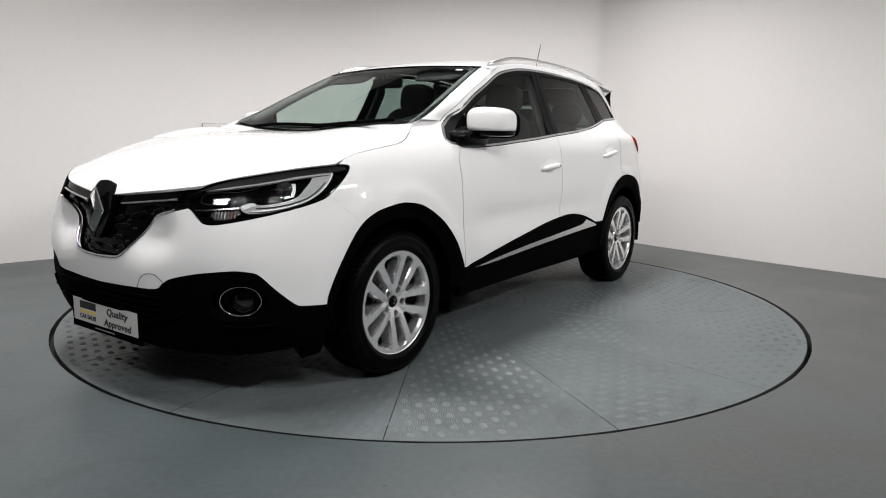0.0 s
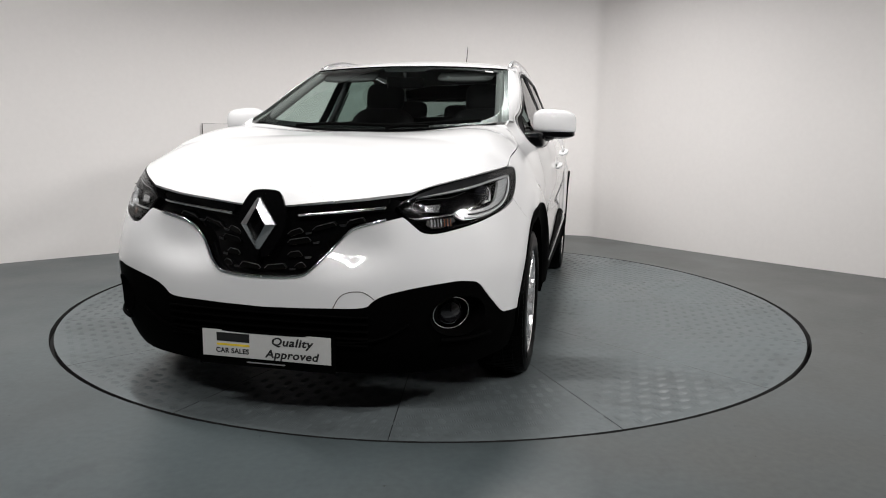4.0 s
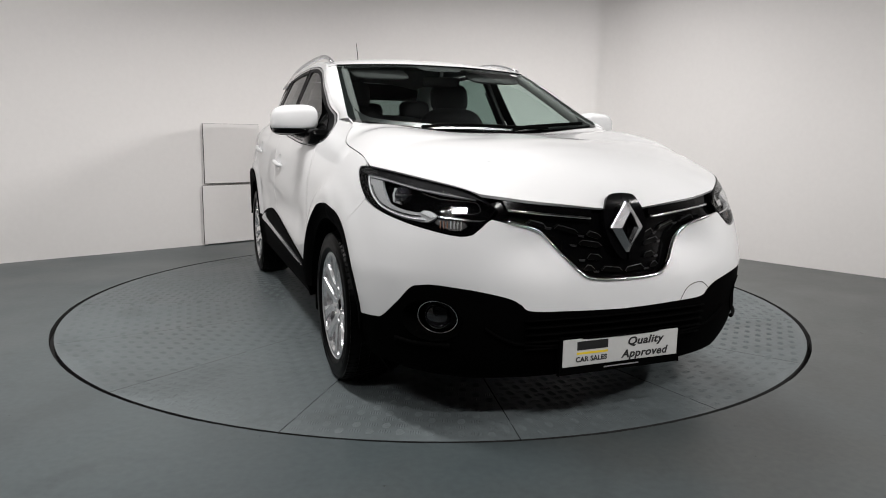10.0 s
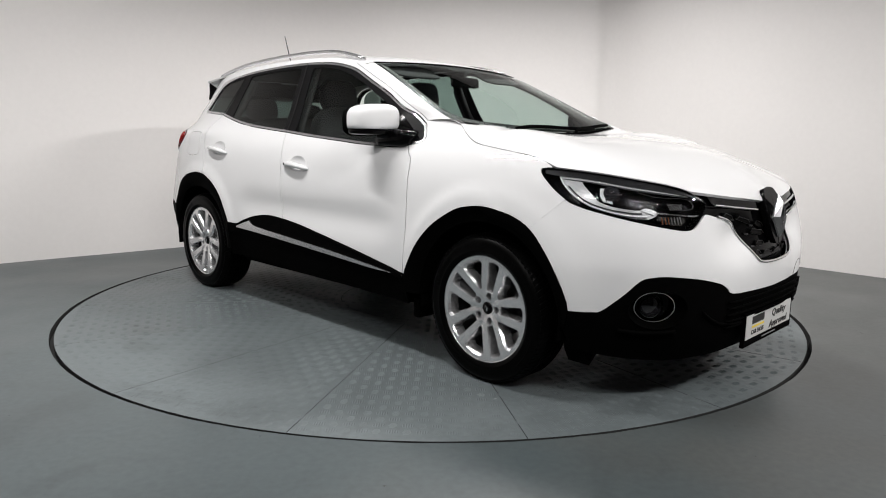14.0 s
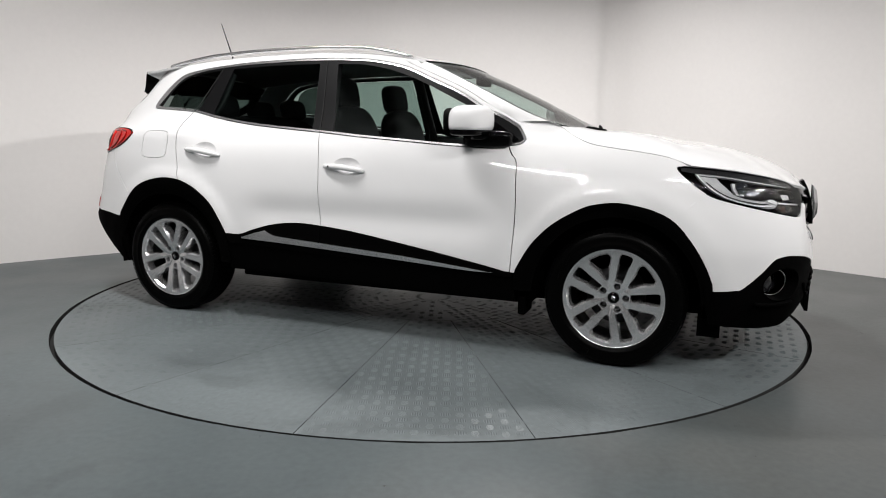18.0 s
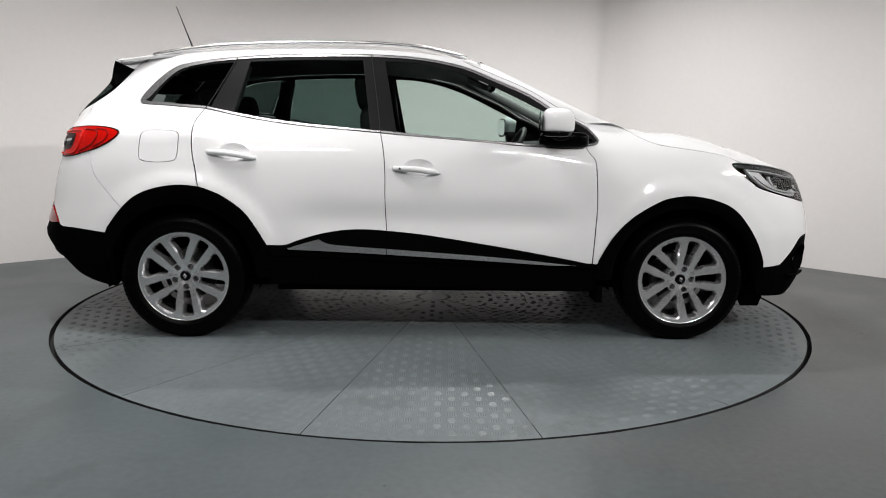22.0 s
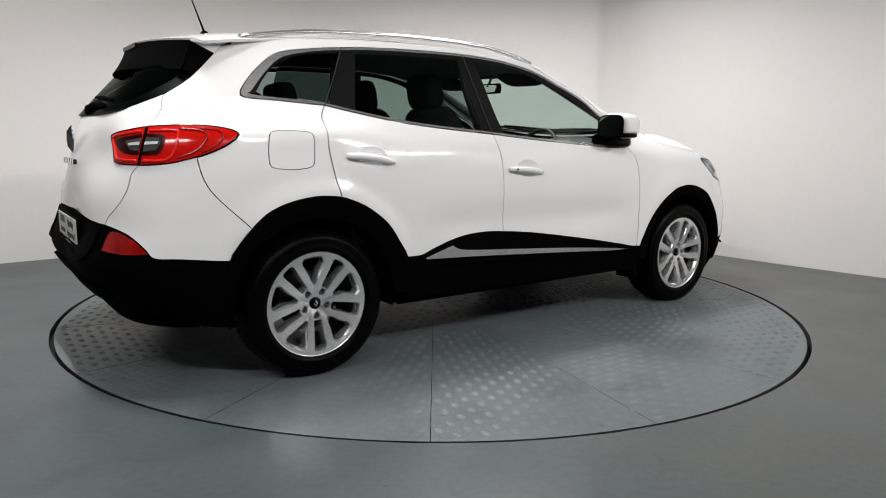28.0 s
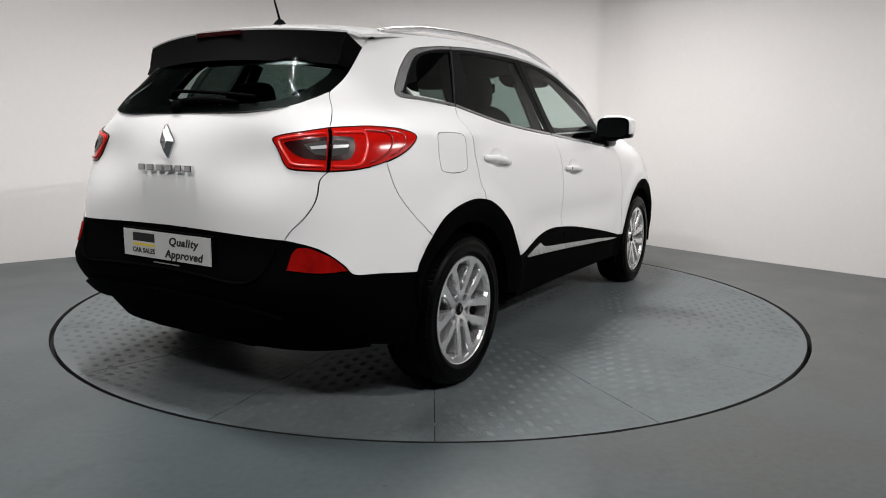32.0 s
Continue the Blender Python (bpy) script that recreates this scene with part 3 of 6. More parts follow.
CLAD_R = [(-0.876, 0.507), (-0.786, 0.505), (-0.715, 0.530), (-0.600, 0.564), (-0.485, 0.584), (-0.370, 0.589), (-0.256, 0.583)]
ARCH_R1 = [(-1.211, 0.805), (-1.099, 0.760), (-0.991, 0.681), (-0.925, 0.590), (-0.876, 0.507)]
ARCH_R2 = [(-1.518, 0.561), (-1.500, 0.630), (-1.472, 0.688), (-1.425, 0.751), (-1.360, 0.792), (-1.280, 0.812), (-1.211, 0.805)]
ARCH_F1 = [(0.852, 0.42), (0.88, 0.482), (0.937, 0.575), (1.028, 0.668), (1.14, 0.739), (1.23, 0.776), (1.3, 0.782), (1.38, 0.756), (1.435, 0.712)]
ARCH_F2 = [(1.435, 0.712), (1.477, 0.635), (1.514, 0.54), (1.54, 0.45), (1.547, 0.402)]
DLO_TIP = [(0.782, 1.030), (0.835, 1.038), (0.860, 1.061), (0.846, 1.090), (0.813, 1.130)]
SHUT = [(0.985, 1.135), (1.020, 1.120), (1.080, 1.085), (1.160, 1.050), (1.240, 1.032), (1.390, 1.005), (1.465, 0.982), (1.497, 0.956)]
LAMP_TOP = [(1.466, 0.952), (1.505, 0.954), (1.640, 0.936), (1.790, 0.900), (1.850, 0.872), (1.893, 0.826)]
LAMP_LOW = [(1.893, 0.826), (1.876, 0.795), (1.852, 0.758), (1.830, 0.738), (1.790, 0.737), (1.680, 0.770), (1.577, 0.808), (1.530, 0.834)]
LAMP_BACK = [(1.530, 0.834), (1.500, 0.871), (1.472, 0.915), (1.462, 0.940), (1.466, 0.952)]
GRILLE_TOP = [(1.876, 0.852), (1.910, 0.862), (1.970, 0.850), (2.049, 0.838), (2.120, 0.826), (2.137, 0.832), (2.155, 0.862), (2.168, 0.875), (2.200, 0.877)]
GRILLE_LOW = [(1.878, 0.788), (1.915, 0.774), (1.984, 0.747), (2.018, 0.706), (2.048, 0.652), (2.076, 0.603), (2.098, 0.577), (2.130, 0.568), (2.165, 0.565), (2.200, 0.564)]
BLACK_F = [(1.547, 0.402), (1.600, 0.409), (1.622, 0.417), (1.668, 0.484), (1.702, 0.542), (1.728, 0.556), (1.765, 0.560), (1.840, 0.546), (1.912, 0.518), (1.940, 0.494), (1.962, 0.471), (2.050, 0.463), (2.200, 0.456)]
TAIL_TOP = [(-1.744, 1.098), (-1.641, 1.106), (-1.562, 1.101), (-1.515, 1.088), (-1.496, 1.072)]
TAIL_LOW = [(-1.496, 1.072), (-1.508, 1.048), (-1.539, 1.015), (-1.584, 0.985), (-1.647, 0.958), (-1.701, 0.946), (-1.752, 0.942)]
TAIL_GATE = [(-1.752, 0.942), (-1.790, 0.943), (-1.840, 0.947), (-1.862, 0.965), (-1.882, 1.018), (-1.894, 1.056), (-1.866, 1.072), (-1.800, 1.086), (-1.744, 1.098)]
GATE_LOW = [(-1.752, 0.942), (-1.769, 0.914), (-1.773, 0.865), (-1.782, 0.826), (-1.803, 0.780), (-1.829, 0.739), (-1.843, 0.705)]
GATE_UP = [(-1.693, 1.229), (-1.704, 1.171), (-1.744, 1.098)]
BACKLIGHT = [(-2.200, 1.154), (-1.994, 1.155), (-1.898, 1.161), (-1.816, 1.174), (-1.737, 1.204), (-1.693, 1.229), (-1.674, 1.266), (-1.652, 1.334), (-1.624, 1.413), (-1.608, 1.452)]
BLACK_R = [(-1.843, 0.705), (-1.797, 0.689), (-1.759, 0.665), (-1.718, 0.619), (-1.691, 0.584), (-1.632, 0.577), (-1.518, 0.561)]
BUMP_SEAM = [(-1.472, 0.688), (-1.552, 0.815), (-1.583, 0.888), (-1.603, 0.975)]
DLO_TOP = [(0.813, 1.130), (0.720, 1.180), (0.622, 1.223), (0.492, 1.300), (0.310, 1.378), (0.159, 1.440), (0.006, 1.475), (-0.146, 1.494), (-0.351, 1.503), (-0.596, 1.502), (-0.889, 1.492), (-1.063, 1.479), (-1.177, 1.467), (-1.330, 1.444), (-1.400, 1.416), (-1.452, 1.355), (-1.484, 1.285), (-1.490, 1.245), (-1.470, 1.226), (-1.385, 1.219), (-1.210, 1.203)]


def rail_line(u0, u1, n):
    return [(u0 + (u1 - u0) * i / n, float(np.interp(skin(u0 + (u1 - u0) * i / n, 1.45).x, *RAIL_Z))) for i in range(n + 1)]


def edge_of(line, n):
    """A line on the skin as evenly spaced points in space."""
    P = [skin(*p) for p in curve_points(line, 8)]
    return even(P, n)


def even(P, n):
    P = [Vector(p) for p in P]
    s = [0.0]
    for a, b in zip(P, P[1:]):
        s.append(s[-1] + (b - a).length)
    out = []
    for i in range(n + 1):
        q = s[-1] * i / n
        k = min(max(int(np.searchsorted(s, q, "right")) - 1, 0), len(P) - 2)
        f = (q - s[k]) / max(s[k + 1] - s[k], 1e-9)
        out.append(P[k] + (P[k + 1] - P[k]) * f)
    return out


GAPW = 0.0022
FOG_RING = [(1.748 + 0.054 * math.cos(w), 0.428 + 0.064 * math.sin(w)) for w in np.linspace(0, 2 * math.pi, 33)[:-1]]

POD_RING = [(1.748 + 0.068 * math.cos(w), 0.428 + 0.076 * math.sin(w)) for w in np.linspace(0, 2 * math.pi, 33)[:-1]]


def bonnet_surface():
    outer = [skin(*p) for p in curve_points(SHUT, 6)] + [skin(*p) for p in curve_points(LAMP_TOP[1:5], 6)] + [skin(*p) for p in curve_points(GRILLE_TOP[1:5] + [(2.16, 0.820), (2.2, 0.818)], 6)]
    # soften the step between the pieces
    E = even(outer, 96)
    C = [Vector((x, 0, float(np.interp(x, [1.0, 1.06, 1.3, 1.6, 1.8, 1.95, 2.05, 2.11, 2.15, 2.172, 2.185], [1.092, 1.092, 1.092, 1.067, 1.032, 0.986, 0.942, 0.903, 0.865, 0.835, 0.818])))) for x in np.linspace(1.06, E[-1].x, 97)]
    zs = np.array([c.z for c in C])
    k = np.ones(9) / 9
    zs[4:-4] = np.convolve(zs, k, "valid")
    for c, z in zip(C, zs):
        c.z = z
    R = [float(np.interp(e.x, [0.97, 1.07, 1.3, 1.42, 1.5, 1.6, 1.7, 1.85, 1.95, 2.05], [0.0, 0.038, 0.056, 0.051, 0.046, 0.040, 0.030, 0.012, 0.002, 0.0])) for e in E]

    def fn(a, b):
        t = min(max(a, 0.0), 1.0) * 96
        i = min(int(t), 95)
        f = t - i
        e, c, r = E[i].lerp(E[i + 1], f), C[i].lerp(C[i + 1], f), R[i] + (R[i + 1] - R[i]) * f
        bb = min(abs(b), 1.0)
        p = c.lerp(e, bb)
        p.x = c.x + (e.x - c.x) * bb ** 2
        p.z = c.z + (e.z - c.z) * bb ** 2.2 + r * 12.2 * bb ** 4 * (1 - bb)
        return p
    return fn


def dish_line(u, z):
    """The rim of the hollow behind a door handle."""
    return [(u + 0.082 * math.cos(w), z + 0.046 * math.sin(w)) for w in np.linspace(0, 2 * math.pi, 37)[:-1]]


def body_shell(car):
    """White panels of the body and the black cladding, each cut along its joints."""
    bonnet = bonnet_surface()
    panel("bonnet", [chain([(0.0, 0.0), (0.0, 0.996)], [(0.0, 0.996), (0.996, 0.996)], [(0.996, 0.996), (0.999, 0.0)], [(0.999, 0.0), (0.0, 0.0)])], bonnet, PAINT, car, "white bonnet with raised sides", step=(0.022, 0.05), both=True)
    panel("roof", [chain([(-1.70, -0.995), (0.235, -0.995)], [(0.235, -0.995), (0.282, -0.5), (0.299, 0.0), (0.282, 0.5), (0.235, 0.995)], [(0.235, 0.995), (-1.70, 0.995)], [(-1.70, 0.995), (-1.70, -0.995)])], roof_fn, PAINT, car, "white roof", step=(0.05, 0.07))
    panel("front_bumper", [chain(ARCH_F2, BLACK_F, [(2.2, 0.456), (2.2, 0.564)], rev(GRILLE_LOW), [(1.878, 0.788), (1.868, 0.778), (1.850, 0.753), (1.830, 0.733), (1.790, 0.732), (1.680, 0.765), (1.577, 0.803), (1.530, 0.829)], [(1.530, 0.829), (1.435, 0.712)])], skin, PAINT, car, "white front bumper", both=True, step=0.03)
    rear_top = [(-2.2, 0.718), (-2.03, 0.715), (-1.843, 0.705)]
    panel("tailgate", [chain(rear_top, [(u - 0.003, z) for u, z in rev(GATE_LOW)], TAIL_GATE, rev(GATE_UP), rev(BACKLIGHT[:6]), [(-2.2, 1.154), (-2.2, 0.718)])], skin, PAINT, car, "white tailgate", both=True, step=0.03)
    for s in (1, -1):
        door = panel("front_door", [inset(chain(CUT_B, CLAD_F, rev(CUT_F), rev(BELT_F)), GAPW), dish_line(-0.092, 0.911)], skin, PAINT, car, "white front door", step=0.032, side=s)
        rear = panel("rear_door", [inset(chain(CUT_R, ARCH_R1, CLAD_R, rev(CUT_B), rev(BELT_R)), GAPW), dish_line(-1.040, 0.980)], skin, PAINT, car, "white rear door", step=0.032, side=s)
        panel("front_wing", [inset(chain([(u + 0.003, z) for u, z in rev(CUT_F)], DLO_TIP, [(0.813, 1.130), (0.80, 1.155), (0.87, 1.162), (0.985, 1.135)], SHUT, [(1.497, 0.956), (1.466, 0.952)], rev(LAMP_BACK), [(1.530, 0.834), (1.435, 0.712)], rev(ARCH_F1), [(0.852, 0.42), (0.826, 0.42)]), 0.0)], skin, PAINT, car, "white front wing", step=0.024, side=s)
        panel("seam_lip", [[(1.424, 0.710), (1.446, 0.714), (1.538, 0.828), (1.520, 0.832)]], skin, PAINT, car, "white lip behind the wing joint", step=0.02, side=s, lift=-0.0012, depth=0.004)
        fuel = chain([(-1.414, 1.067), (-1.405, 1.083), (-1.385, 1.088), (-1.345, 1.089), (-1.303, 1.086), (-1.287, 1.078), (-1.281, 1.057), (-1.282, 0.99), (-1.284, 0.958), (-1.290, 0.94), (-1.305, 0.932), (-1.34, 0.926), (-1.374, 0.928), (-1.402, 0.935), (-1.412, 0.951), (-1.415, 1.01), (-1.414, 1.067)])
        quarter = chain(rev(CUT_R), rev(DLO_TOP), [(0.813, 1.130), (0.800, 1.150)], [(0.800, 1.150), (0.640, 1.240), (0.500, 1.322), (0.330, 1.396), (0.159, 1.466)], rail_line(0.13, -1.575, 20), [(-1.575, 1.457), (-1.608, 1.452)], rev(BACKLIGHT[5:]), GATE_UP, TAIL_TOP, TAIL_LOW[:5] + [(-1.603, 0.975)], rev(BUMP_SEAM), ARCH_R2[2:])
        q = panel("side_panel", [inset(quarter, GAPW)] + ([inset(fuel, -0.0015)] if s < 0 else []), skin, PAINT, car, "white rear side panel and roof frame", step=0.03, side=s)
        if s < 0:
            panel("fuel_flap", [inset(fuel, 0.0015)], skin, PAINT, q, "white fuel filler flap", step=0.03, side=s)
        panel("rear_bumper_corner", [inset(chain(BUMP_SEAM, [(-1.603, 0.975), (-1.647, 0.958), (-1.701, 0.946), (-1.752, 0.942)], GATE_LOW, BLACK_R, ARCH_R2[:3]), 0.0006)], skin, PAINT, car, "white rear bumper corner", step=0.03, side=s)
        # windscreen pillar between the side frame and the screen
        A = edge_of([(0.800, 1.150), (0.640, 1.240), (0.500, 1.322), (0.330, 1.396), (0.159, 1.466), (0.13, 1.478)], 24)
        B = even([screen_fn(0.985, v) for v in np.linspace(0.06, 1.0, 30)] + [roof_fn(x, 0.993) for x in np.linspace(0.225, 0.14, 5)], 24)
        loft("windscreen_pillar", A, B, PAINT, car, "white windscreen pillar", bulge=0.005, side=s)
        A = edge_of([(0.795, 1.152), (0.870, 1.160), (0.985, 1.134), (1.020, 1.120), (1.065, 1.092)], 16)
        B = even([screen_fn(0.985, 0.11), screen_fn(0.985, 0.05), screen_fn(0.975, 0.0), screen_fn(0.955, -0.05)], 16)
        loft("wing_corner", A, B, PAINT, car, "white corner of the wing at the windscreen", bulge=0.004, side=s)
        side_glass(car, door, rear, q, s)
        cladding(car, door, rear, s)
        handles(door, rear, s)
        lamps(car, s)
        mirror(car, s)
    # windscreen: glass and its black border
    rim = chain([(-0.985, 0.06), (-0.5, 0.02), (0.0, 0.015), (0.5, 0.02), (0.985, 0.06)], [(0.985, 0.06), (0.985, 0.985)], [(0.985, 0.985), (0.0, 0.995), (-0.985, 0.985)], [(-0.985, 0.985), (-0.985, 0.06)])
    clear = chain([(-0.82, 0.11), (-0.65, 0.085), (-0.3, 0.07), (0.0, 0.07), (0.3, 0.07), (0.65, 0.085), (0.82, 0.11)], [(0.82, 0.11), (0.90, 0.2), (0.945, 0.4), (0.95, 0.93)], [(0.95, 0.93), (0.5, 0.965), (0.25, 0.965), (0.16, 0.90), (-0.16, 0.90), (-0.25, 0.965), (-0.5, 0.965), (-0.95, 0.93)], [(-0.95, 0.93), (-0.945, 0.4), (-0.90, 0.2), (-0.82, 0.11)])
    ws = panel("windscreen", [rim], screen_fn, GLASS, car, "clear tinted windscreen", step=(0.09, 0.05), depth=0.0)
    ws.visible_shadow = False
    panel("windscreen_border", [rim, clear], screen_fn, FRIT, ws, "black glass border", step=(0.09, 0.05), depth=0.0, lift=-0.004)
    panel("sticker", [chain([(0.775, 0.905), (0.845, 0.903), (0.842, 0.935), (0.772, 0.937), (0.775, 0.905)], n=1)], screen_fn, PLATE_WHITE, ws, "small white sticker", step=0.05, depth=0.0, lift=0.002)
    tube("windscreen_seal", [screen_fn(b, 0.999) for b in np.linspace(-0.98, 0.98, 30)], 0.005, GLOSS_BLACK, ws, "black rubber seal")
    # cowl below the screen
    panel("cowl", [chain([(-0.92, -0.12), (0.92, -0.12)], [(0.92, -0.12), (0.92, 0.06)], [(0.92, 0.06), (0.5, 0.03), (0.0, 0.02), (-0.5, 0.03), (-0.92, 0.06)], [(-0.92, 0.06), (-0.92, -0.12)])], screen_fn, BLACK_PLASTIC, car, "black plastic cowl", step=0.08, depth=0.0, lift=-0.008)
    for s in (1, -1):
        tube("wiper", [screen_fn(b, v) + Vector((0.008, 0, 0.010)) for b, v in ((-0.62 * s + 0.1, -0.01), (-0.45 * s + 0.1, 0.035), (-0.25 * s + 0.1, 0.045), (0.15 * s, 0.03), (0.45 * s, 0.015))] if s > 0 else [screen_fn(b, v) + Vector((0.008, 0, 0.010)) for b, v in ((0.15, 0.0), (0.3, 0.035), (0.55, 0.05), (0.8, 0.055))], 0.009, BLACK_PLASTIC, car, "black wiper")
    # black lower bumpers
    panel("lower_front_bumper", [chain([(1.547, 0.402), (1.53, 0.34), (1.56, 0.24)], [(1.56, 0.24), (1.7, 0.215), (1.9, 0.20), (2.2, 0.20)], [(2.2, 0.20), (2.2, 0.456)], rev(BLACK_F)), POD_RING], skin, BLACK_PLASTIC, car, "black textured lower front bumper", both=True, step=0.035, lift=-0.004, depth=0.03)
    panel("lower_rear_bumper", [chain([(-2.2, 0.385), (-2.0, 0.380), (-1.85, 0.345), (-1.7, 0.30), (-1.53, 0.27)], [(-1.53, 0.27), (-1.50, 0.40), (-1.518, 0.561)], rev(BLACK_R), rev(rear_top), [(-2.2, 0.718), (-2.2, 0.385)])], skin, BLACK_PLASTIC, car, "black textured lower rear bumper", both=True, step=0.035, lift=-0.003, depth=0.03)
    panel("rear_valance", [chain([(-2.2, 0.475), (-2.03, 0.470), (-1.90, 0.452), (-1.845, 0.425)], [(-1.845, 0.425), (-1.865, 0.385), (-2.0, 0.392), (-2.2, 0.396)], [(-2.2, 0.396), (-2.2, 0.475)])], skin, BLACK_PLASTIC, car, "black moulded rear valance", both=True, step=0.04, lift=0.012, depth=0.02)
    tube("bumper_ridge", [skin(u, z) + Vector((-0.002, 0, 0)) for u, z in curve_points([(-2.2, 0.556), (-2.05, 0.553), (-1.95, 0.545), (-1.90, 0.560), (-1.875, 0.610), (-1.862, 0.690)], 6)], 0.006, BLACK_PLASTIC, car, "moulded edge of the plate recess")
    tube("bumper_ridge", [skin(u, z) + Vector((-0.002, 0, 0)) for u, z in curve_points([(-2.2, 0.556), (-2.05, 0.553), (-1.95, 0.545), (-1.90, 0.560), (-1.875, 0.610), (-1.862, 0.690)], 6)], 0.006, BLACK_PLASTIC, car, "moulded edge of the plate recess", side=-1)
    rear_window(car)


SPOILER_BLACK = mat("satin_black_spoiler", (0.0012, 0.0012, 0.0012), 0.7, spec=0.02, grain=0.1, scale=200)
BROW = mat("smoked_brow", (0.012, 0.012, 0.013), 0.2, spec=0.4)
FRIT = mat("black_glass_border", (0.006, 0.007, 0.007), 0.25, tint=0.05)
SATIN = mat("satin_silver_trim", (0.62, 0.62, 0.63), 0.27, metal=0.9, grain=0.03, scale=250)
PILLAR_BLACK = mat("satin_black_film", (0.005, 0.005, 0.0054), 0.45, spec=0.08, grain=0.1, scale=200)
LENS = mat("clear_lamp_lens", (0.86, 0.88, 0.89), 0.0, trans=1.0, ior=1.01, coat=0.45)
RED_LENS = mat("red_lamp_lens", (0.46, 0.005, 0.003), 0.14, coat=0.08, spec=0.25, grain=0.18, scale=70)
RED_RIDGE = mat("deep_red_ridge", (0.25, 0.004, 0.003), 0.2, coat=0.3, grain=0.1, scale=90)
RED_DARK = mat("dark_red_lens", (0.020, 0.0008, 0.0008), 0.25, spec=0.2, coat=0.0, grain=0.1, scale=90)
SMOKE_LENS = mat("smoked_clear_lens", (0.045, 0.043, 0.043), 0.5, spec=0.12, grain=0.2, scale=120)
RED_GUIDE = mat("clear_red_guide", (0.62, 0.014, 0.010), 0.2, coat=0.2)
RED_REFLECTOR = mat("red_reflector_lens", (0.24, 0.004, 0.003), 0.12, coat=0.4, grain=0.5, scale=18)
AMBER = mat("amber_lens", (0.07, 0.019, 0.004), 0.2, coat=0.8, grain=0.2, scale=300)
WHITE_LIGHT_GUIDE = mat("milky_light_guide", (0.52, 0.53, 0.54), 0.2, coat=0.8, grain=0.03, scale=100)
PLATE_WHITE = mat("reflective_plate_white", (0.52, 0.52, 0.51), 0.4, grain=0.03, scale=90)
INK = mat("black_print", (0.01, 0.01, 0.01), 0.5)
YELLOW = mat("yellow_print", (0.75, 0.55, 0.03), 0.5)
PALE_PRINT = mat("pale_grey_print", (0.22, 0.22, 0.22), 0.5)
CLOTH = mat("dark_seat_cloth", (0.011, 0.011, 0.012), 0.9, grain=0.35, scale=220, bump=0.4)
DASH = mat("charcoal_dashboard_plastic", (0.016, 0.016, 0.017), 0.6, grain=0.3, scale=260, bump=0.25)
HEADLINER = mat("grey_headliner", (0.10, 0.10, 0.098), 0.9, grain=0.1, scale=150)
VISOR = mat("dark_visor_cloth", (0.007, 0.007, 0.007), 0.9, grain=0.1, scale=150)
STEEL = mat("dull_steel", (0.25, 0.25, 0.26), 0.45, metal=0.9, grain=0.2, scale=80)
MIRROR_GLASS = mat("mirror_glass", (0.85, 0.87, 0.88), 0.01, metal=1.0)


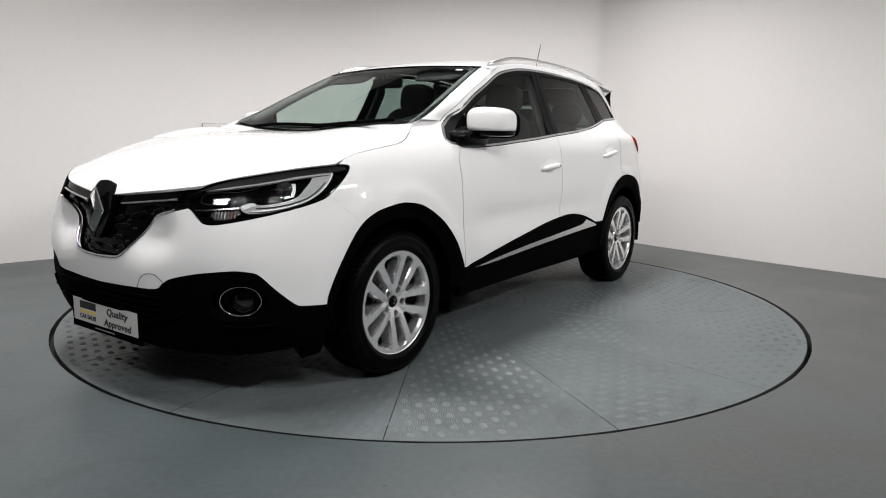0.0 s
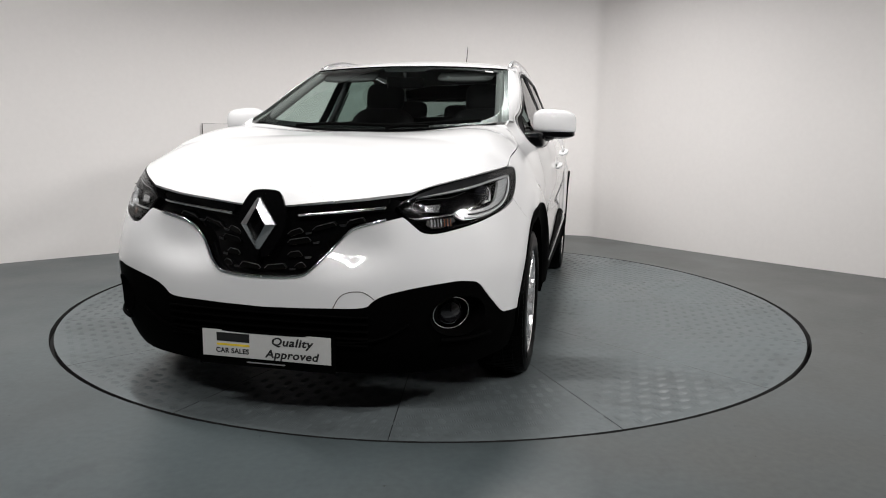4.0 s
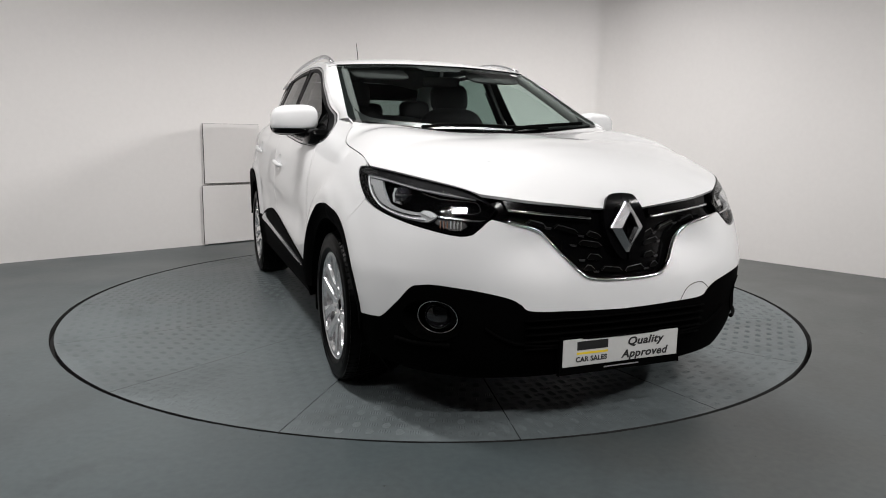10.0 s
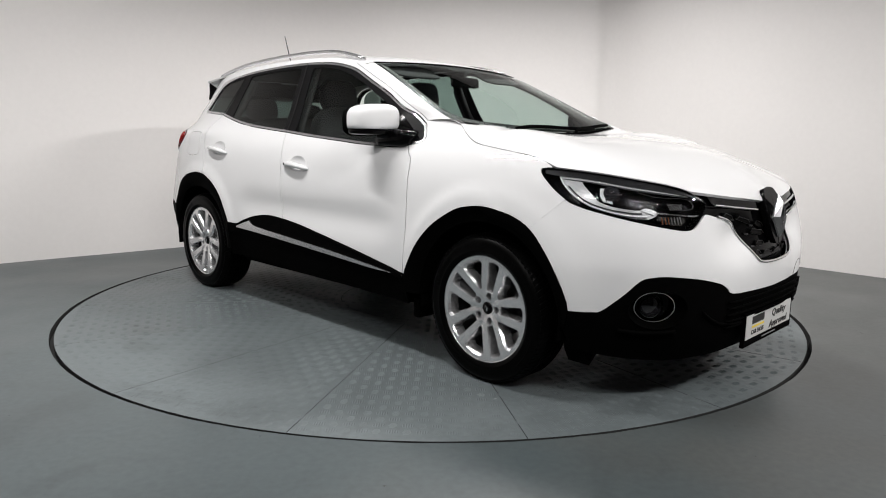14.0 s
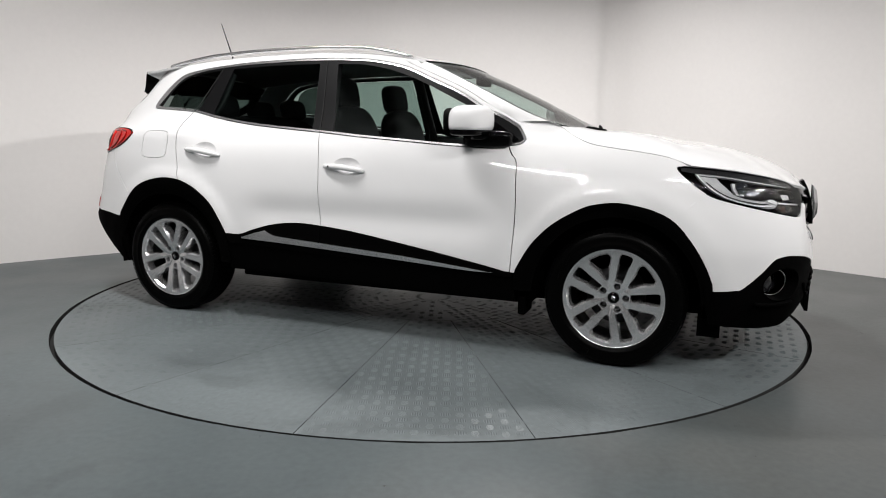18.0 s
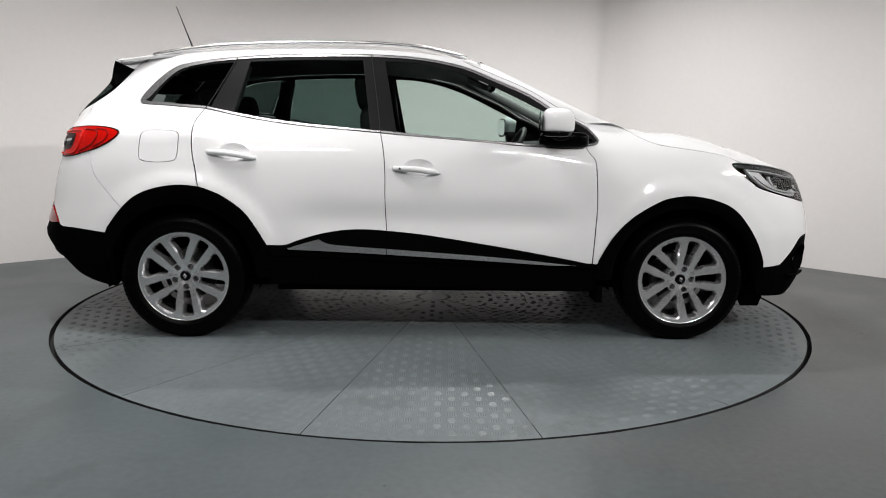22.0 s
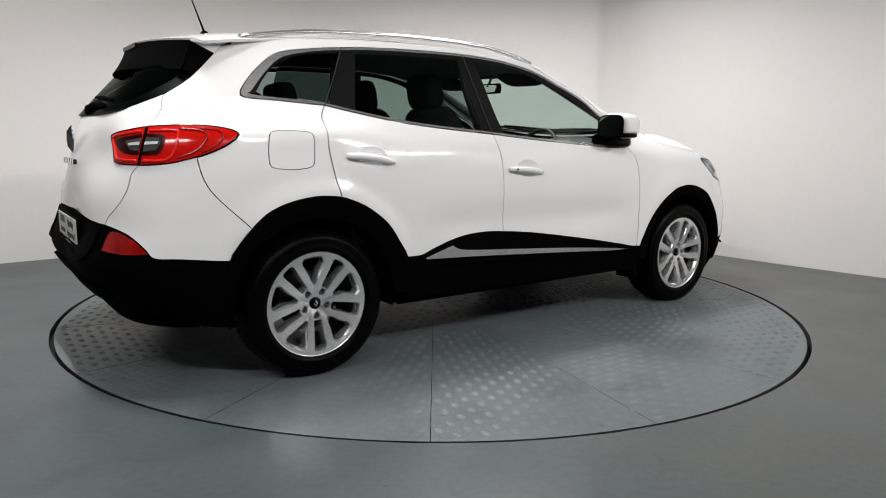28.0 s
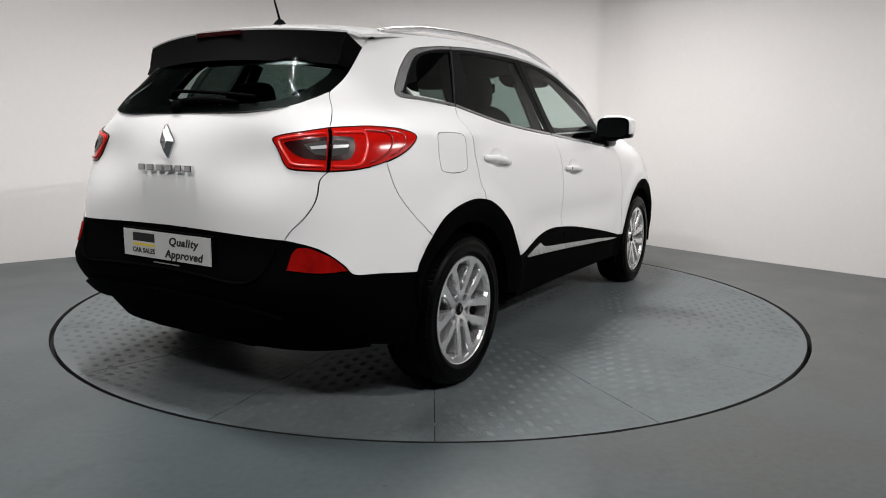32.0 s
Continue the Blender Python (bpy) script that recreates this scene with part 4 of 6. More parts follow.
def side_glass(car, door, rear, q, s):
    """Windows, black pillars and the bright surround of the side windows."""
    dlo = chain(BELT_R[:1] + [(-1.051, 1.171), (-0.881, 1.142), (-0.710, 1.121), (-0.500, 1.103), (-0.291, 1.087)], BELT_F[:-1] + [(0.782, 1.026)], DLO_TIP, DLO_TOP)
    glass_f = chain([(-0.206, 1.083), (0.10, 1.063), (0.282, 1.050), (0.610, 1.040)], [(0.610, 1.040), (0.612, 1.19)], [(0.612, 1.19), (0.428, 1.280), (0.247, 1.362), (0.065, 1.425), (-0.117, 1.460), (-0.274, 1.468)], [(-0.274, 1.468), (-0.206, 1.083)])
    glass_r = chain([(-1.061, 1.186), (-0.882, 1.155), (-0.740, 1.131), (-0.596, 1.114), (-0.345, 1.098)], [(-0.345, 1.098), (-0.397, 1.471)], [(-0.397, 1.471), (-0.713, 1.469), (-0.995, 1.456)], [(-0.995, 1.456), (-1.061, 1.186)])
    glass_q = chain([(-1.442, 1.238), (-1.323, 1.231), (-1.185, 1.218)], [(-1.185, 1.218), (-1.082, 1.451)], [(-1.082, 1.451), (-1.200, 1.440), (-1.311, 1.417), (-1.380, 1.377), (-1.420, 1.310), (-1.442, 1.238)])
    outer = inset(dlo, 0.003)
    ring = inset(dlo, 0.0125)
    t = panel("window_trim", [outer, ring], skin, SATIN, q, "bright satin metal window surround", step=0.05, side=s, lift=0.001, depth=0.006)
    rear_run = [p for p in dlo[len(dlo) // 2:] if p[0] < -1.16]
    way = [np.array(b) - np.array(a) for a, b in zip([rear_run[0]] + rear_run[:-1], rear_run[1:] + [rear_run[-1]])]
    mid = np.array((-1.28, 1.33))
    inner = []
    for i, (pt, d) in enumerate(zip(rear_run, way)):
        nrm = np.array((-d[1], d[0])) / max(np.hypot(*d), 1e-6)
        nrm = nrm if np.dot(nrm, mid - np.array(pt)) > 0 else -nrm
        f = i / (len(rear_run) - 1)
        inner.append(tuple(np.array(pt) + nrm * (0.012 + 0.026 * math.sin(math.pi * min(1.0, 1.15 * f)) ** 1.2)))
    outer_run = [tuple(np.array(pt) + (mid - np.array(pt)) * 0.012) for pt in rear_run]
    panel("window_trim", [outer_run + rev(inner)], skin, SATIN, q, "broad satin metal corner of the window surround", step=0.05, side=s, lift=0.0025, depth=0.006)
    # black pillars and frames inside the surround
    panel("door_frame", [inset(dlo, 0.0118), inset(glass_f, -0.002), inset(glass_r, -0.002), inset(glass_q, -0.002)], skin, PILLAR_BLACK, q, "satin black window pillars", step=0.05, side=s, lift=-0.003, depth=0.004)
    for a, b, c in (((-0.351, 1.500), (-0.317, 1.280), (-0.291, 1.087)), ((-1.064, 1.478), (-1.135, 1.340), (-1.210, 1.203))):
        tube("pillar_joint", [skin(*p) + Vector((0, 0.0005, 0)) for p in curve_points([a, b, c], 6)], 0.0028, GAP, q, side=s, seg=6)
    for nm, lp, par, mt, lb in (("front_window", glass_f, door, GLASS, "clear green-tinted glass"), ("rear_window_pane", glass_r, rear, DARK_GLASS, "dark privacy glass"), ("quarter_window", glass_q, q, DEEP_GLASS, "dark privacy glass")):
        g = panel(nm, [lp], pane, mt, par, lb, step=0.05, side=s, lift=-0.005, depth=0.0)
        g.visible_shadow = False
    sail = chain([(0.615, 1.045), (0.79, 1.043), (0.825, 1.062), (0.615, 1.190), (0.615, 1.045)], n=1)
    panel("mirror_sail", [sail], skin, GLOSS_BLACK, door, "black mirror base triangle", step=0.04, side=s, lift=0.003)


def cladding(car, door, rear, s):
    """Black arches, sills and door cladding with a satin strip."""
    def arch(cx, outer, name):
        # inner edge: the wheel opening
        A = even([skin(*p) + Vector((0, 0.010 if p[0] < 1.3 else 0.006, 0)) for p in curve_points(outer, 6)], 40)
        B = []
        for a in A:
            d = Vector((a.x - cx, 0, a.z - HUB_Z))
            k = 0.388 / d.length
            B.append(Vector((cx + d.x * k, min(a.y - 0.012, 0.900), HUB_Z + d.z * k)))
        loft(name, A, B, BLACK_PLASTIC, car, "black plastic wheel-arch trim", bulge=0.006, side=s)
        # lip that stands proud of the paint, and the turned-in edge
        A2 = [a + Vector((0, -0.016, 0)) for a in A]
        loft("arch_lip", A2, A, BLACK_PLASTIC, car, "", side=s, m=1)
        C = [b + Vector((0, -0.10, 0)) for b in B]
        loft("arch_return", B, C, BLACK_PLASTIC, car, "", side=s, m=1)
    arch(AXLE, [(0.845, 0.335)] + ARCH_F1 + ARCH_F2[1:] + [(1.539, 0.33)], "front_arch_trim")
    arch(-AXLE, [(-1.505, 0.42)] + ARCH_R2 + ARCH_R1[1:] + [(-0.850, 0.40), (-0.848, 0.335)], "rear_arch_trim")
    panel("door_cladding", [inset(chain(CLAD_F, [(0.826, 0.42), (0.83, 0.395), (0.60, 0.400), (-0.246, 0.425)], [(-0.246, 0.425), (-0.256, 0.583)]), 0.002)], skin, BLACK_PLASTIC, door, "black door cladding", step=0.035, side=s, lift=0.010, depth=0.015)
    panel("door_cladding", [inset(chain(CLAD_R, [(-0.256, 0.583), (-0.246, 0.425)], [(-0.246, 0.425), (-0.60, 0.445), (-0.850, 0.450)], [(-0.850, 0.450), (-0.876, 0.507)]), 0.002)], skin, BLACK_PLASTIC, rear, "black door cladding", step=0.035, side=s, lift=0.010, depth=0.015)
    panel("sill", [chain([(-0.86, 0.452), (-0.60, 0.447), (-0.246, 0.427), (0.60, 0.402), (0.85, 0.396)], [(0.85, 0.396), (0.85, 0.27)], [(0.85, 0.27), (0.0, 0.285), (-0.86, 0.30)], [(-0.86, 0.30), (-0.86, 0.452)])], skin, BLACK_PLASTIC, car, "black sill", step=0.05, side=s, lift=0.002, depth=0.05)
    panel("satin_strip", [inset(chain([(-0.256, 0.494), (-0.015, 0.478), (0.288, 0.457), (0.598, 0.428), (0.745, 0.411)], [(0.745, 0.411), (0.60, 0.411), (0.288, 0.430), (-0.255, 0.461)], [(-0.255, 0.461), (-0.256, 0.494)]), 0.002)], skin, SATIN, door, "satin silver strip", step=0.04, side=s, lift=0.017, depth=0.008)
    panel("satin_strip", [inset(chain([(-0.772, 0.492), (-0.700, 0.515), (-0.606, 0.540)], [(-0.606, 0.540), (-0.558, 0.518), (-0.457, 0.507), (-0.256, 0.494)], [(-0.256, 0.494), (-0.255, 0.461)], [(-0.255, 0.461), (-0.50, 0.473), (-0.760, 0.483)], [(-0.760, 0.483), (-0.772, 0.492)]), 0.002)], skin, SATIN, rear, "satin silver strip", step=0.04, side=s, lift=0.017, depth=0.008)


def handles(door, rear, s):
    for par, u0, u1, z0, z1 in ((door, -0.222, 0.018, 0.908, 0.886), (rear, -1.172, -0.925, 0.982, 0.950)):
        n = 14
        line, rad = [], []
        for i in range(n + 1):
            f = i / n
            u, z = u0 + (u1 - u0) * f, z0 + (z1 - z0) * f + 0.008 * math.sin(math.pi * f)
            out = 0.008 + 0.022 * math.sin(math.pi * min(1, f * 1.02)) ** 0.6
            line.append(skin(u, z) + Vector((0, out - 0.006, 0)))
            rad.append(0.0158 * (0.8 + 0.2 * math.sin(math.pi * f)) * (1.0 if f < 0.75 else 1.0 - 0.55 * ((f - 0.75) / 0.25) ** 2))
        tube("handle", line, rad, PAINT, par, "white door handle", side=s, seg=12)
        cu, cz = (-0.092, 0.911) if par is door else (-1.040, 0.980)

        def hollow(u, z, a=cu, b=cz):
            k = max(0.0, 1 - ((u - a) / 0.082) ** 2 - ((z - b) / 0.046) ** 2)
            return skin(u, z) - Vector((0, 0.016 * k, 0))
        panel("handle_cup", [dish_line(cu, cz)], hollow, PAINT, par, "hollow behind the handle", step=0.012, side=s, depth=0.0)
        if par is door:
            lathe("lock", [(0.0, 0.0), (0.006, 0.0), (0.006, -0.01)], INK, par, "lock barrel", seg=12, matrix=Matrix.Translation(Vector((line[2].x, (line[2].y + 0.0155) * s, line[2].z))) @ (Matrix.Diagonal((1, s, 1, 1))))


def lamps(car, s):
    """A headlamp and a tail lamp with what shows behind their lenses."""
    out = chain(LAMP_TOP, LAMP_LOW, LAMP_BACK)
    head = panel("headlight", [inset(out, 0.002)], skin, GLOSS_BLACK, car, "black headlight with clear lens and bright light guide", step=0.03, side=s, lift=-0.045, depth=0.0)
    rim_o, rim_i = inset(out, 0.0015), inset(out, 0.006)
    panel("lamp_rim", [rim_o, rim_i], skin, GLOSS_BLACK, head, "black rim", step=0.05, side=s, lift=-0.002, depth=0.05)
    lens = panel("lens", [inset(out, 0.004)], skin, LENS, head, "clear lens", step=0.03, side=s, lift=0.0, depth=0.0)
    lens.visible_shadow = False
    brow = chain([(1.475, 0.947), (1.505, 0.951), (1.569, 0.947), (1.682, 0.926), (1.789, 0.893), (1.850, 0.862), (1.878, 0.836)], [(1.878, 0.836), (1.845, 0.858), (1.790, 0.873), (1.700, 0.893), (1.616, 0.913), (1.560, 0.922), (1.516, 0.926), (1.476, 0.933)], [(1.476, 0.933), (1.475, 0.947)])
    panel("brow", [brow], skin, BROW, head, "smoky grey brow", step=0.03, side=s, lift=-0.006, depth=0.03)
    strip = chain([(1.516, 0.926), (1.560, 0.922), (1.616, 0.913), (1.700, 0.893), (1.790, 0.873), (1.845, 0.858)], [(1.845, 0.858), (1.790, 0.868), (1.700, 0.886), (1.616, 0.906), (1.560, 0.914), (1.518, 0.918)], [(1.518, 0.918), (1.516, 0.926)])
    panel("chrome_strip", [strip], skin, MILKY_GREY, head, "pale grey strip", step=0.03, side=s, lift=-0.010, depth=0.012)
    # the C-shaped day light: a broad milky band that ends in a raised step
    drl = chain([(1.520, 0.918), (1.545, 0.914), (1.578, 0.909)], [(1.578, 0.909), (1.584, 0.890), (1.600, 0.860), (1.616, 0.834), (1.648, 0.817), (1.688, 0.808), (1.712, 0.807)], [(1.712, 0.807), (1.720, 0.815), (1.736, 0.814)], [(1.736, 0.814), (1.752, 0.801), (1.744, 0.784), (1.728, 0.775)], [(1.728, 0.775), (1.696, 0.777), (1.656, 0.785), (1.616, 0.800), (1.584, 0.818), (1.552, 0.850), (1.530, 0.888), (1.520, 0.918)])
    panel("light_guide_bed", [drl], skin, MILKY_GREY, head, "broad milky band of the day light", step=0.03, side=s, lift=-0.014, depth=0.012)
    cee = [(1.524, 0.915), (1.533, 0.889), (1.555, 0.852), (1.586, 0.821), (1.617, 0.803), (1.657, 0.788), (1.697, 0.780), (1.727, 0.779)]
    tube("light_guide", [skin(*p) + Vector((-0.010, -0.006, 0)) for p in curve_points(cee, 6)], 0.0034, WHITE_LIGHT_GUIDE, head, "slim bright light guide", side=s, seg=8)
    tube("guide_groove", [skin(*p) + Vector((-0.011, -0.006, 0)) for p in curve_points([(1.545, 0.886), (1.567, 0.852), (1.596, 0.824), (1.640, 0.803), (1.690, 0.792), (1.716, 0.791)], 6)], 0.0026, LAMP_SATIN, head, "dark groove in the band", side=s, seg=6)
    panel("light_step", [chain([(1.714, 0.805), (1.721, 0.813), (1.735, 0.812), (1.749, 0.801), (1.742, 0.789), (1.714, 0.805)], n=1)], skin, WHITE_LIGHT_GUIDE, head, "bright step at the end of the band", step=0.03, side=s, lift=-0.010, depth=0.006)
    # projector with its pale bracket
    bracket = chain([(1.622, 0.890), (1.648, 0.889), (1.644, 0.862), (1.648, 0.832), (1.624, 0.839), (1.619, 0.862), (1.622, 0.890)], n=1)
    bezel = panel("projector_bezel", [bracket], skin, BRACKET, head, "pale bracket beside the projector", step=0.03, side=s, lift=-0.022, depth=0.012)
    panel("rib", [[(1.632, 0.886), (1.6345, 0.886), (1.634, 0.838), (1.6315, 0.838)]], skin, GLOSS_BLACK, bezel, "dark slot", step=0.05, side=s, lift=-0.0205, depth=0.002)
    p = skin(1.664, 0.856) + Vector((-0.030, -0.012, 0))
    m = Matrix.Translation((p.x, p.y * s, p.z)) @ pose(0, 0, 0, 0, 0, -90 + 28 * s)
    lathe("projector", [(0.032, -0.03), (0.032, 0.0), (0.0305, 0.003), (0.029, 0.001), (0.0285, 0.004), (0.024, 0.011), (0.014, 0.018), (0.0, 0.021)], PROJ_GLASS, head, "glassy projector lens", seg=32, matrix=m)
    ring = [m @ Vector((0.0305 * math.cos(a * math.tau / 28), 0.0305 * math.sin(a * math.tau / 28), 0.003)) for a in range(28)]
    tube("projector_ring", ring, 0.0012, LAMP_STEEL, head, "thin steel ring", seg=6, closed=True)
    # inner chamber: a small square reflector on black
    reflector = chain([(1.784, 0.838), (1.824, 0.834), (1.823, 0.813), (1.789, 0.812), (1.784, 0.838)], n=1)
    panel("reflector", [reflector], skin, CHROME, head, "small square chrome reflector", step=0.02, side=s, lift=-0.024, depth=0.012)
    tube("chamber_edge", [skin(*q) + Vector((-0.018, -0.01, 0)) for q in curve_points([(1.715, 0.868), (1.765, 0.850), (1.830, 0.845), (1.850, 0.832), (1.846, 0.806), (1.79, 0.802)], 5)], 0.0012, LAMP_SATIN, head, "edge of the inner chamber", side=s, seg=6)
    low = chain([(1.752, 0.800), (1.800, 0.794), (1.848, 0.788), (1.872, 0.792)], [(1.872, 0.792), (1.848, 0.782), (1.800, 0.788), (1.754, 0.794)], [(1.754, 0.794), (1.752, 0.800)])
    panel("chrome_strip", [low], skin, CHROME, head, "chrome strip", step=0.03, side=s, lift=-0.012, depth=0.012)
    amber = chain([(1.754, 0.789), (1.785, 0.784), (1.818, 0.781), (1.824, 0.768), (1.808, 0.752), (1.784, 0.752), (1.748, 0.775), (1.754, 0.789)], n=1)
    panel("indicator", [amber], skin, INDICATOR, head, "dark ribbed indicator", step=0.03, side=s, lift=-0.020, depth=0.012)
    for k in range(7):
        u = 1.760 + 0.008 * k
        panel("rib", [[(u, 0.784), (u + 0.003, 0.784), (u + 0.003, 0.758), (u, 0.758)]], skin, AMBER if k < 3 else LAMP_STEEL, head, "fine rib of the indicator", step=0.05, side=s, lift=-0.0175, depth=0.002)
    # tail lamp: outer part on the body, inner part on the gate
    outer = chain(TAIL_TOP, TAIL_LOW, [(-1.752, 0.942), (-1.749, 1.02), (-1.744, 1.098)])
    tail = panel("tail_light", [inset(outer, 0.003)], skin, RED_LENS, car, "red tail light wrapped round the corner", step=0.025, side=s, lift=0.004, depth=0.03)
    inner = panel("gate_light", [inset(chain(TAIL_GATE, [(-1.744, 1.098), (-1.749, 1.02), (-1.752, 0.942)]), 0.003)], skin, RED_LENS, tail, "red inner tail light", step=0.025, side=s, lift=0.004, depth=0.03)
    gate_o = chain(TAIL_GATE, [(-1.744, 1.098), (-1.749, 1.02), (-1.752, 0.942)])
    for lp in (outer, gate_o):
        panel("lamp_rim", [inset(lp, 0.0015), inset(lp, 0.0045)], skin, GLOSS_BLACK, tail, "thin black rim", step=0.05, side=s, lift=0.005, depth=0.004)
    panel("dark_band", [chain([(-1.742, 1.066), (-1.70, 1.064), (-1.690, 1.055), (-1.689, 1.02), (-1.700, 0.99), (-1.715, 0.984), (-1.746, 0.982)], [(-1.746, 0.982), (-1.742, 1.066)])], skin, RED_DARK, tail, "dark red inner band", step=0.03, side=s, lift=0.0055, depth=0.002)
    panel("dark_band", [chain([(-1.758, 0.982), (-1.806, 0.988), (-1.838, 1.005), (-1.860, 1.035), (-1.855, 1.045), (-1.82, 1.052), (-1.755, 1.064)], [(-1.755, 1.064), (-1.758, 0.982)])], skin, RED_DARK, tail, "dark red inner band", step=0.03, side=s, lift=0.0055, depth=0.002)
    for lp in ([(-1.741, 1.052), (-1.706, 1.050), (-1.699, 1.030), (-1.708, 1.003), (-1.744, 0.996)], [(-1.757, 0.997), (-1.785, 1.002), (-1.800, 1.018), (-1.811, 1.036), (-1.756, 1.050)]):
        panel("reversing_lens", [chain(lp + lp[:1], n=1)], skin, SMOKE_LENS, tail, "smoked clear lens", step=0.03, side=s, lift=0.008, depth=0.003)
    for lp in ([(-1.741, 1.034), (-1.704, 1.036), (-1.706, 1.026), (-1.742, 1.022)], [(-1.757, 1.022), (-1.792, 1.018), (-1.796, 1.028), (-1.757, 1.034)]):
        panel("light_bar", [chain(lp + lp[:1], n=1)], skin, WHITE_LIGHT_GUIDE, tail, "pale bar", step=0.03, side=s, lift=0.0105, depth=0.002)
    tube("lamp_ridge", [skin(*p) + Vector((-0.002, 0.006, 0)) for p in curve_points([(-1.655, 1.090), (-1.600, 1.084), (-1.583, 1.06), (-1.600, 1.01), (-1.65, 0.975)], 6)], 0.004, RED_RIDGE, tail, "ridge in the lens", side=s, seg=6)
    tube("lamp_ridge", [skin(*p) + Vector((-0.002, 0.006, 0)) for p in curve_points([(-1.60, 1.092), (-1.556, 1.086), (-1.540, 1.065), (-1.552, 1.03), (-1.59, 0.998)], 6)], 0.003, RED_RIDGE, tail, "ridge in the lens", side=s, seg=6)
    ring = [(-1.735, 1.080), (-1.665, 1.082), (-1.655, 1.06), (-1.660, 1.0), (-1.680, 0.966), (-1.742, 0.962)]
    tube("red_light_guide", [skin(*p) + Vector((-0.003, 0.004, 0)) for p in curve_points(ring, 5)], 0.006, RED_GUIDE, tail, "bright red light guide", side=s, seg=8)
    ring = [(-1.760, 0.962), (-1.834, 0.966), (-1.853, 0.99), (-1.875, 1.045), (-1.850, 1.060), (-1.756, 1.078)]
    tube("red_light_guide", [skin(*p) + Vector((-0.005, 0.001, 0)) for p in curve_points(ring, 5)], 0.006, RED_GUIDE, tail, "bright red light guide", side=s, seg=8)
    refl = chain([(-1.832, 0.602), (-1.828, 0.655), (-1.818, 0.680)], [(-1.818, 0.680), (-1.797, 0.682), (-1.772, 0.668), (-1.739, 0.641), (-1.706, 0.598)], [(-1.706, 0.598), (-1.763, 0.592), (-1.832, 0.602)])
    panel("rear_reflector", [inset(refl, 0.002)], skin, RED_REFLECTOR, car, "red rear reflector in the bumper", step=0.025, side=s, lift=0.004, depth=0.02)


BRACKET = mat("pale_lamp_bracket", (0.40, 0.40, 0.41), 0.3, metal=0.3, grain=0.05, scale=200)
INDICATOR = mat("dark_indicator_lens", (0.010, 0.009, 0.008), 0.25, spec=0.4, grain=0.3, scale=250)
MILKY_GREY = mat("milky_grey_guide", (0.30, 0.305, 0.31), 0.25, coat=0.5, grain=0.05, scale=120)
LAMP_SATIN = mat("satin_grey_lamp_plastic", (0.012, 0.012, 0.013), 0.40, spec=0.3, grain=0.05, scale=200)
LAMP_STEEL = mat("dark_lamp_steel", (0.09, 0.09, 0.092), 0.3, metal=0.9, grain=0.1, scale=120)
PROJ_GLASS = mat("projector_glass", (0.012, 0.012, 0.014), 0.04, spec=0.6, coat=0.5)


def mirror(car, s):
    """A door mirror: white cap, black foot and housing, glass on its back."""
    bm = bmesh.new()
    bmesh.ops.create_uvsphere(bm, u_segments=28, v_segments=18, radius=1.0)
    for v in bm.verts:
        x, z, y = v.co
        f = lambda t: math.copysign(abs(t) ** 0.62, t)
        x2, y2, z2 = f(x), f(y), f(z)
        v.co = Vector((0.607 + 0.096 * (x2 if x2 > 0 else x2 * 0.76) - 0.02 * y2, s * (0.915 + 0.116 * y2), 1.145 + 0.075 * z2 + 0.012 * (1 - y2) * 0.5))
        if z2 < -0.35:
            v.co.z = max(v.co.z, 1.105)
    cap = part("door_mirror", bm, PAINT, car, "white door mirror cap", smooth=True)
    bm = bmesh.new()
    bmesh.ops.create_uvsphere(bm, u_segments=24, v_segments=12, radius=1.0)
    for v in bm.verts:
        f = lambda t: math.copysign(abs(t) ** 0.6, t)
        x2, y2, z2 = (f(t) for t in v.co)
        v.co = Vector((0.605 + 0.085 * (x2 if x2 > 0 else x2 * 0.76) - 0.02 * y2, s * (0.913 + 0.112 * y2), 1.096 + 0.022 * z2))
    part("mirror_housing", bm, GLOSS_BLACK, cap, "black lower housing", smooth=True)
    pad("mirror_foot", 0.672, 0.800 * s, 1.062, 0.26, 0.15, 0.090, 0, GLOSS_BLACK, cap, "black mirror foot")
    tube("mirror_arm", [(0.72, 0.77, 1.075), (0.66, 0.83, 1.080), (0.62, 0.90, 1.085)], [0.055, 0.050, 0.042], GLOSS_BLACK, cap, "black mirror foot", side=s, squash=0.6)
    bm = bmesh.new()
    bmesh.ops.create_circle(bm, cap_ends=True, radius=1.0, segments=32)
    for v in bm.verts:
        f = lambda t: math.copysign(abs(t) ** 0.5, t)
        a, b = f(v.co.x), f(v.co.y)
        v.co = Vector((0.5215 + 0.014 * -a, s * (0.912 + 0.098 * a), 1.143 + 0.058 * b))
    part("mirror_glass", bm, MIRROR_GLASS, cap, "mirror glass")
    bm = bmesh.new()
    bmesh.ops.create_circle(bm, cap_ends=True, radius=1.0, segments=32)
    for v in bm.verts:
        f = lambda t: math.copysign(abs(t) ** 0.5, t)
        a, b = f(v.co.x), f(v.co.y)
        v.co = Vector((0.5255 + 0.015 * -a, s * (0.913 + 0.110 * a), 1.140 + 0.070 * b))
    part("mirror_backing", bm, GLOSS_BLACK, cap, "black mirror frame")


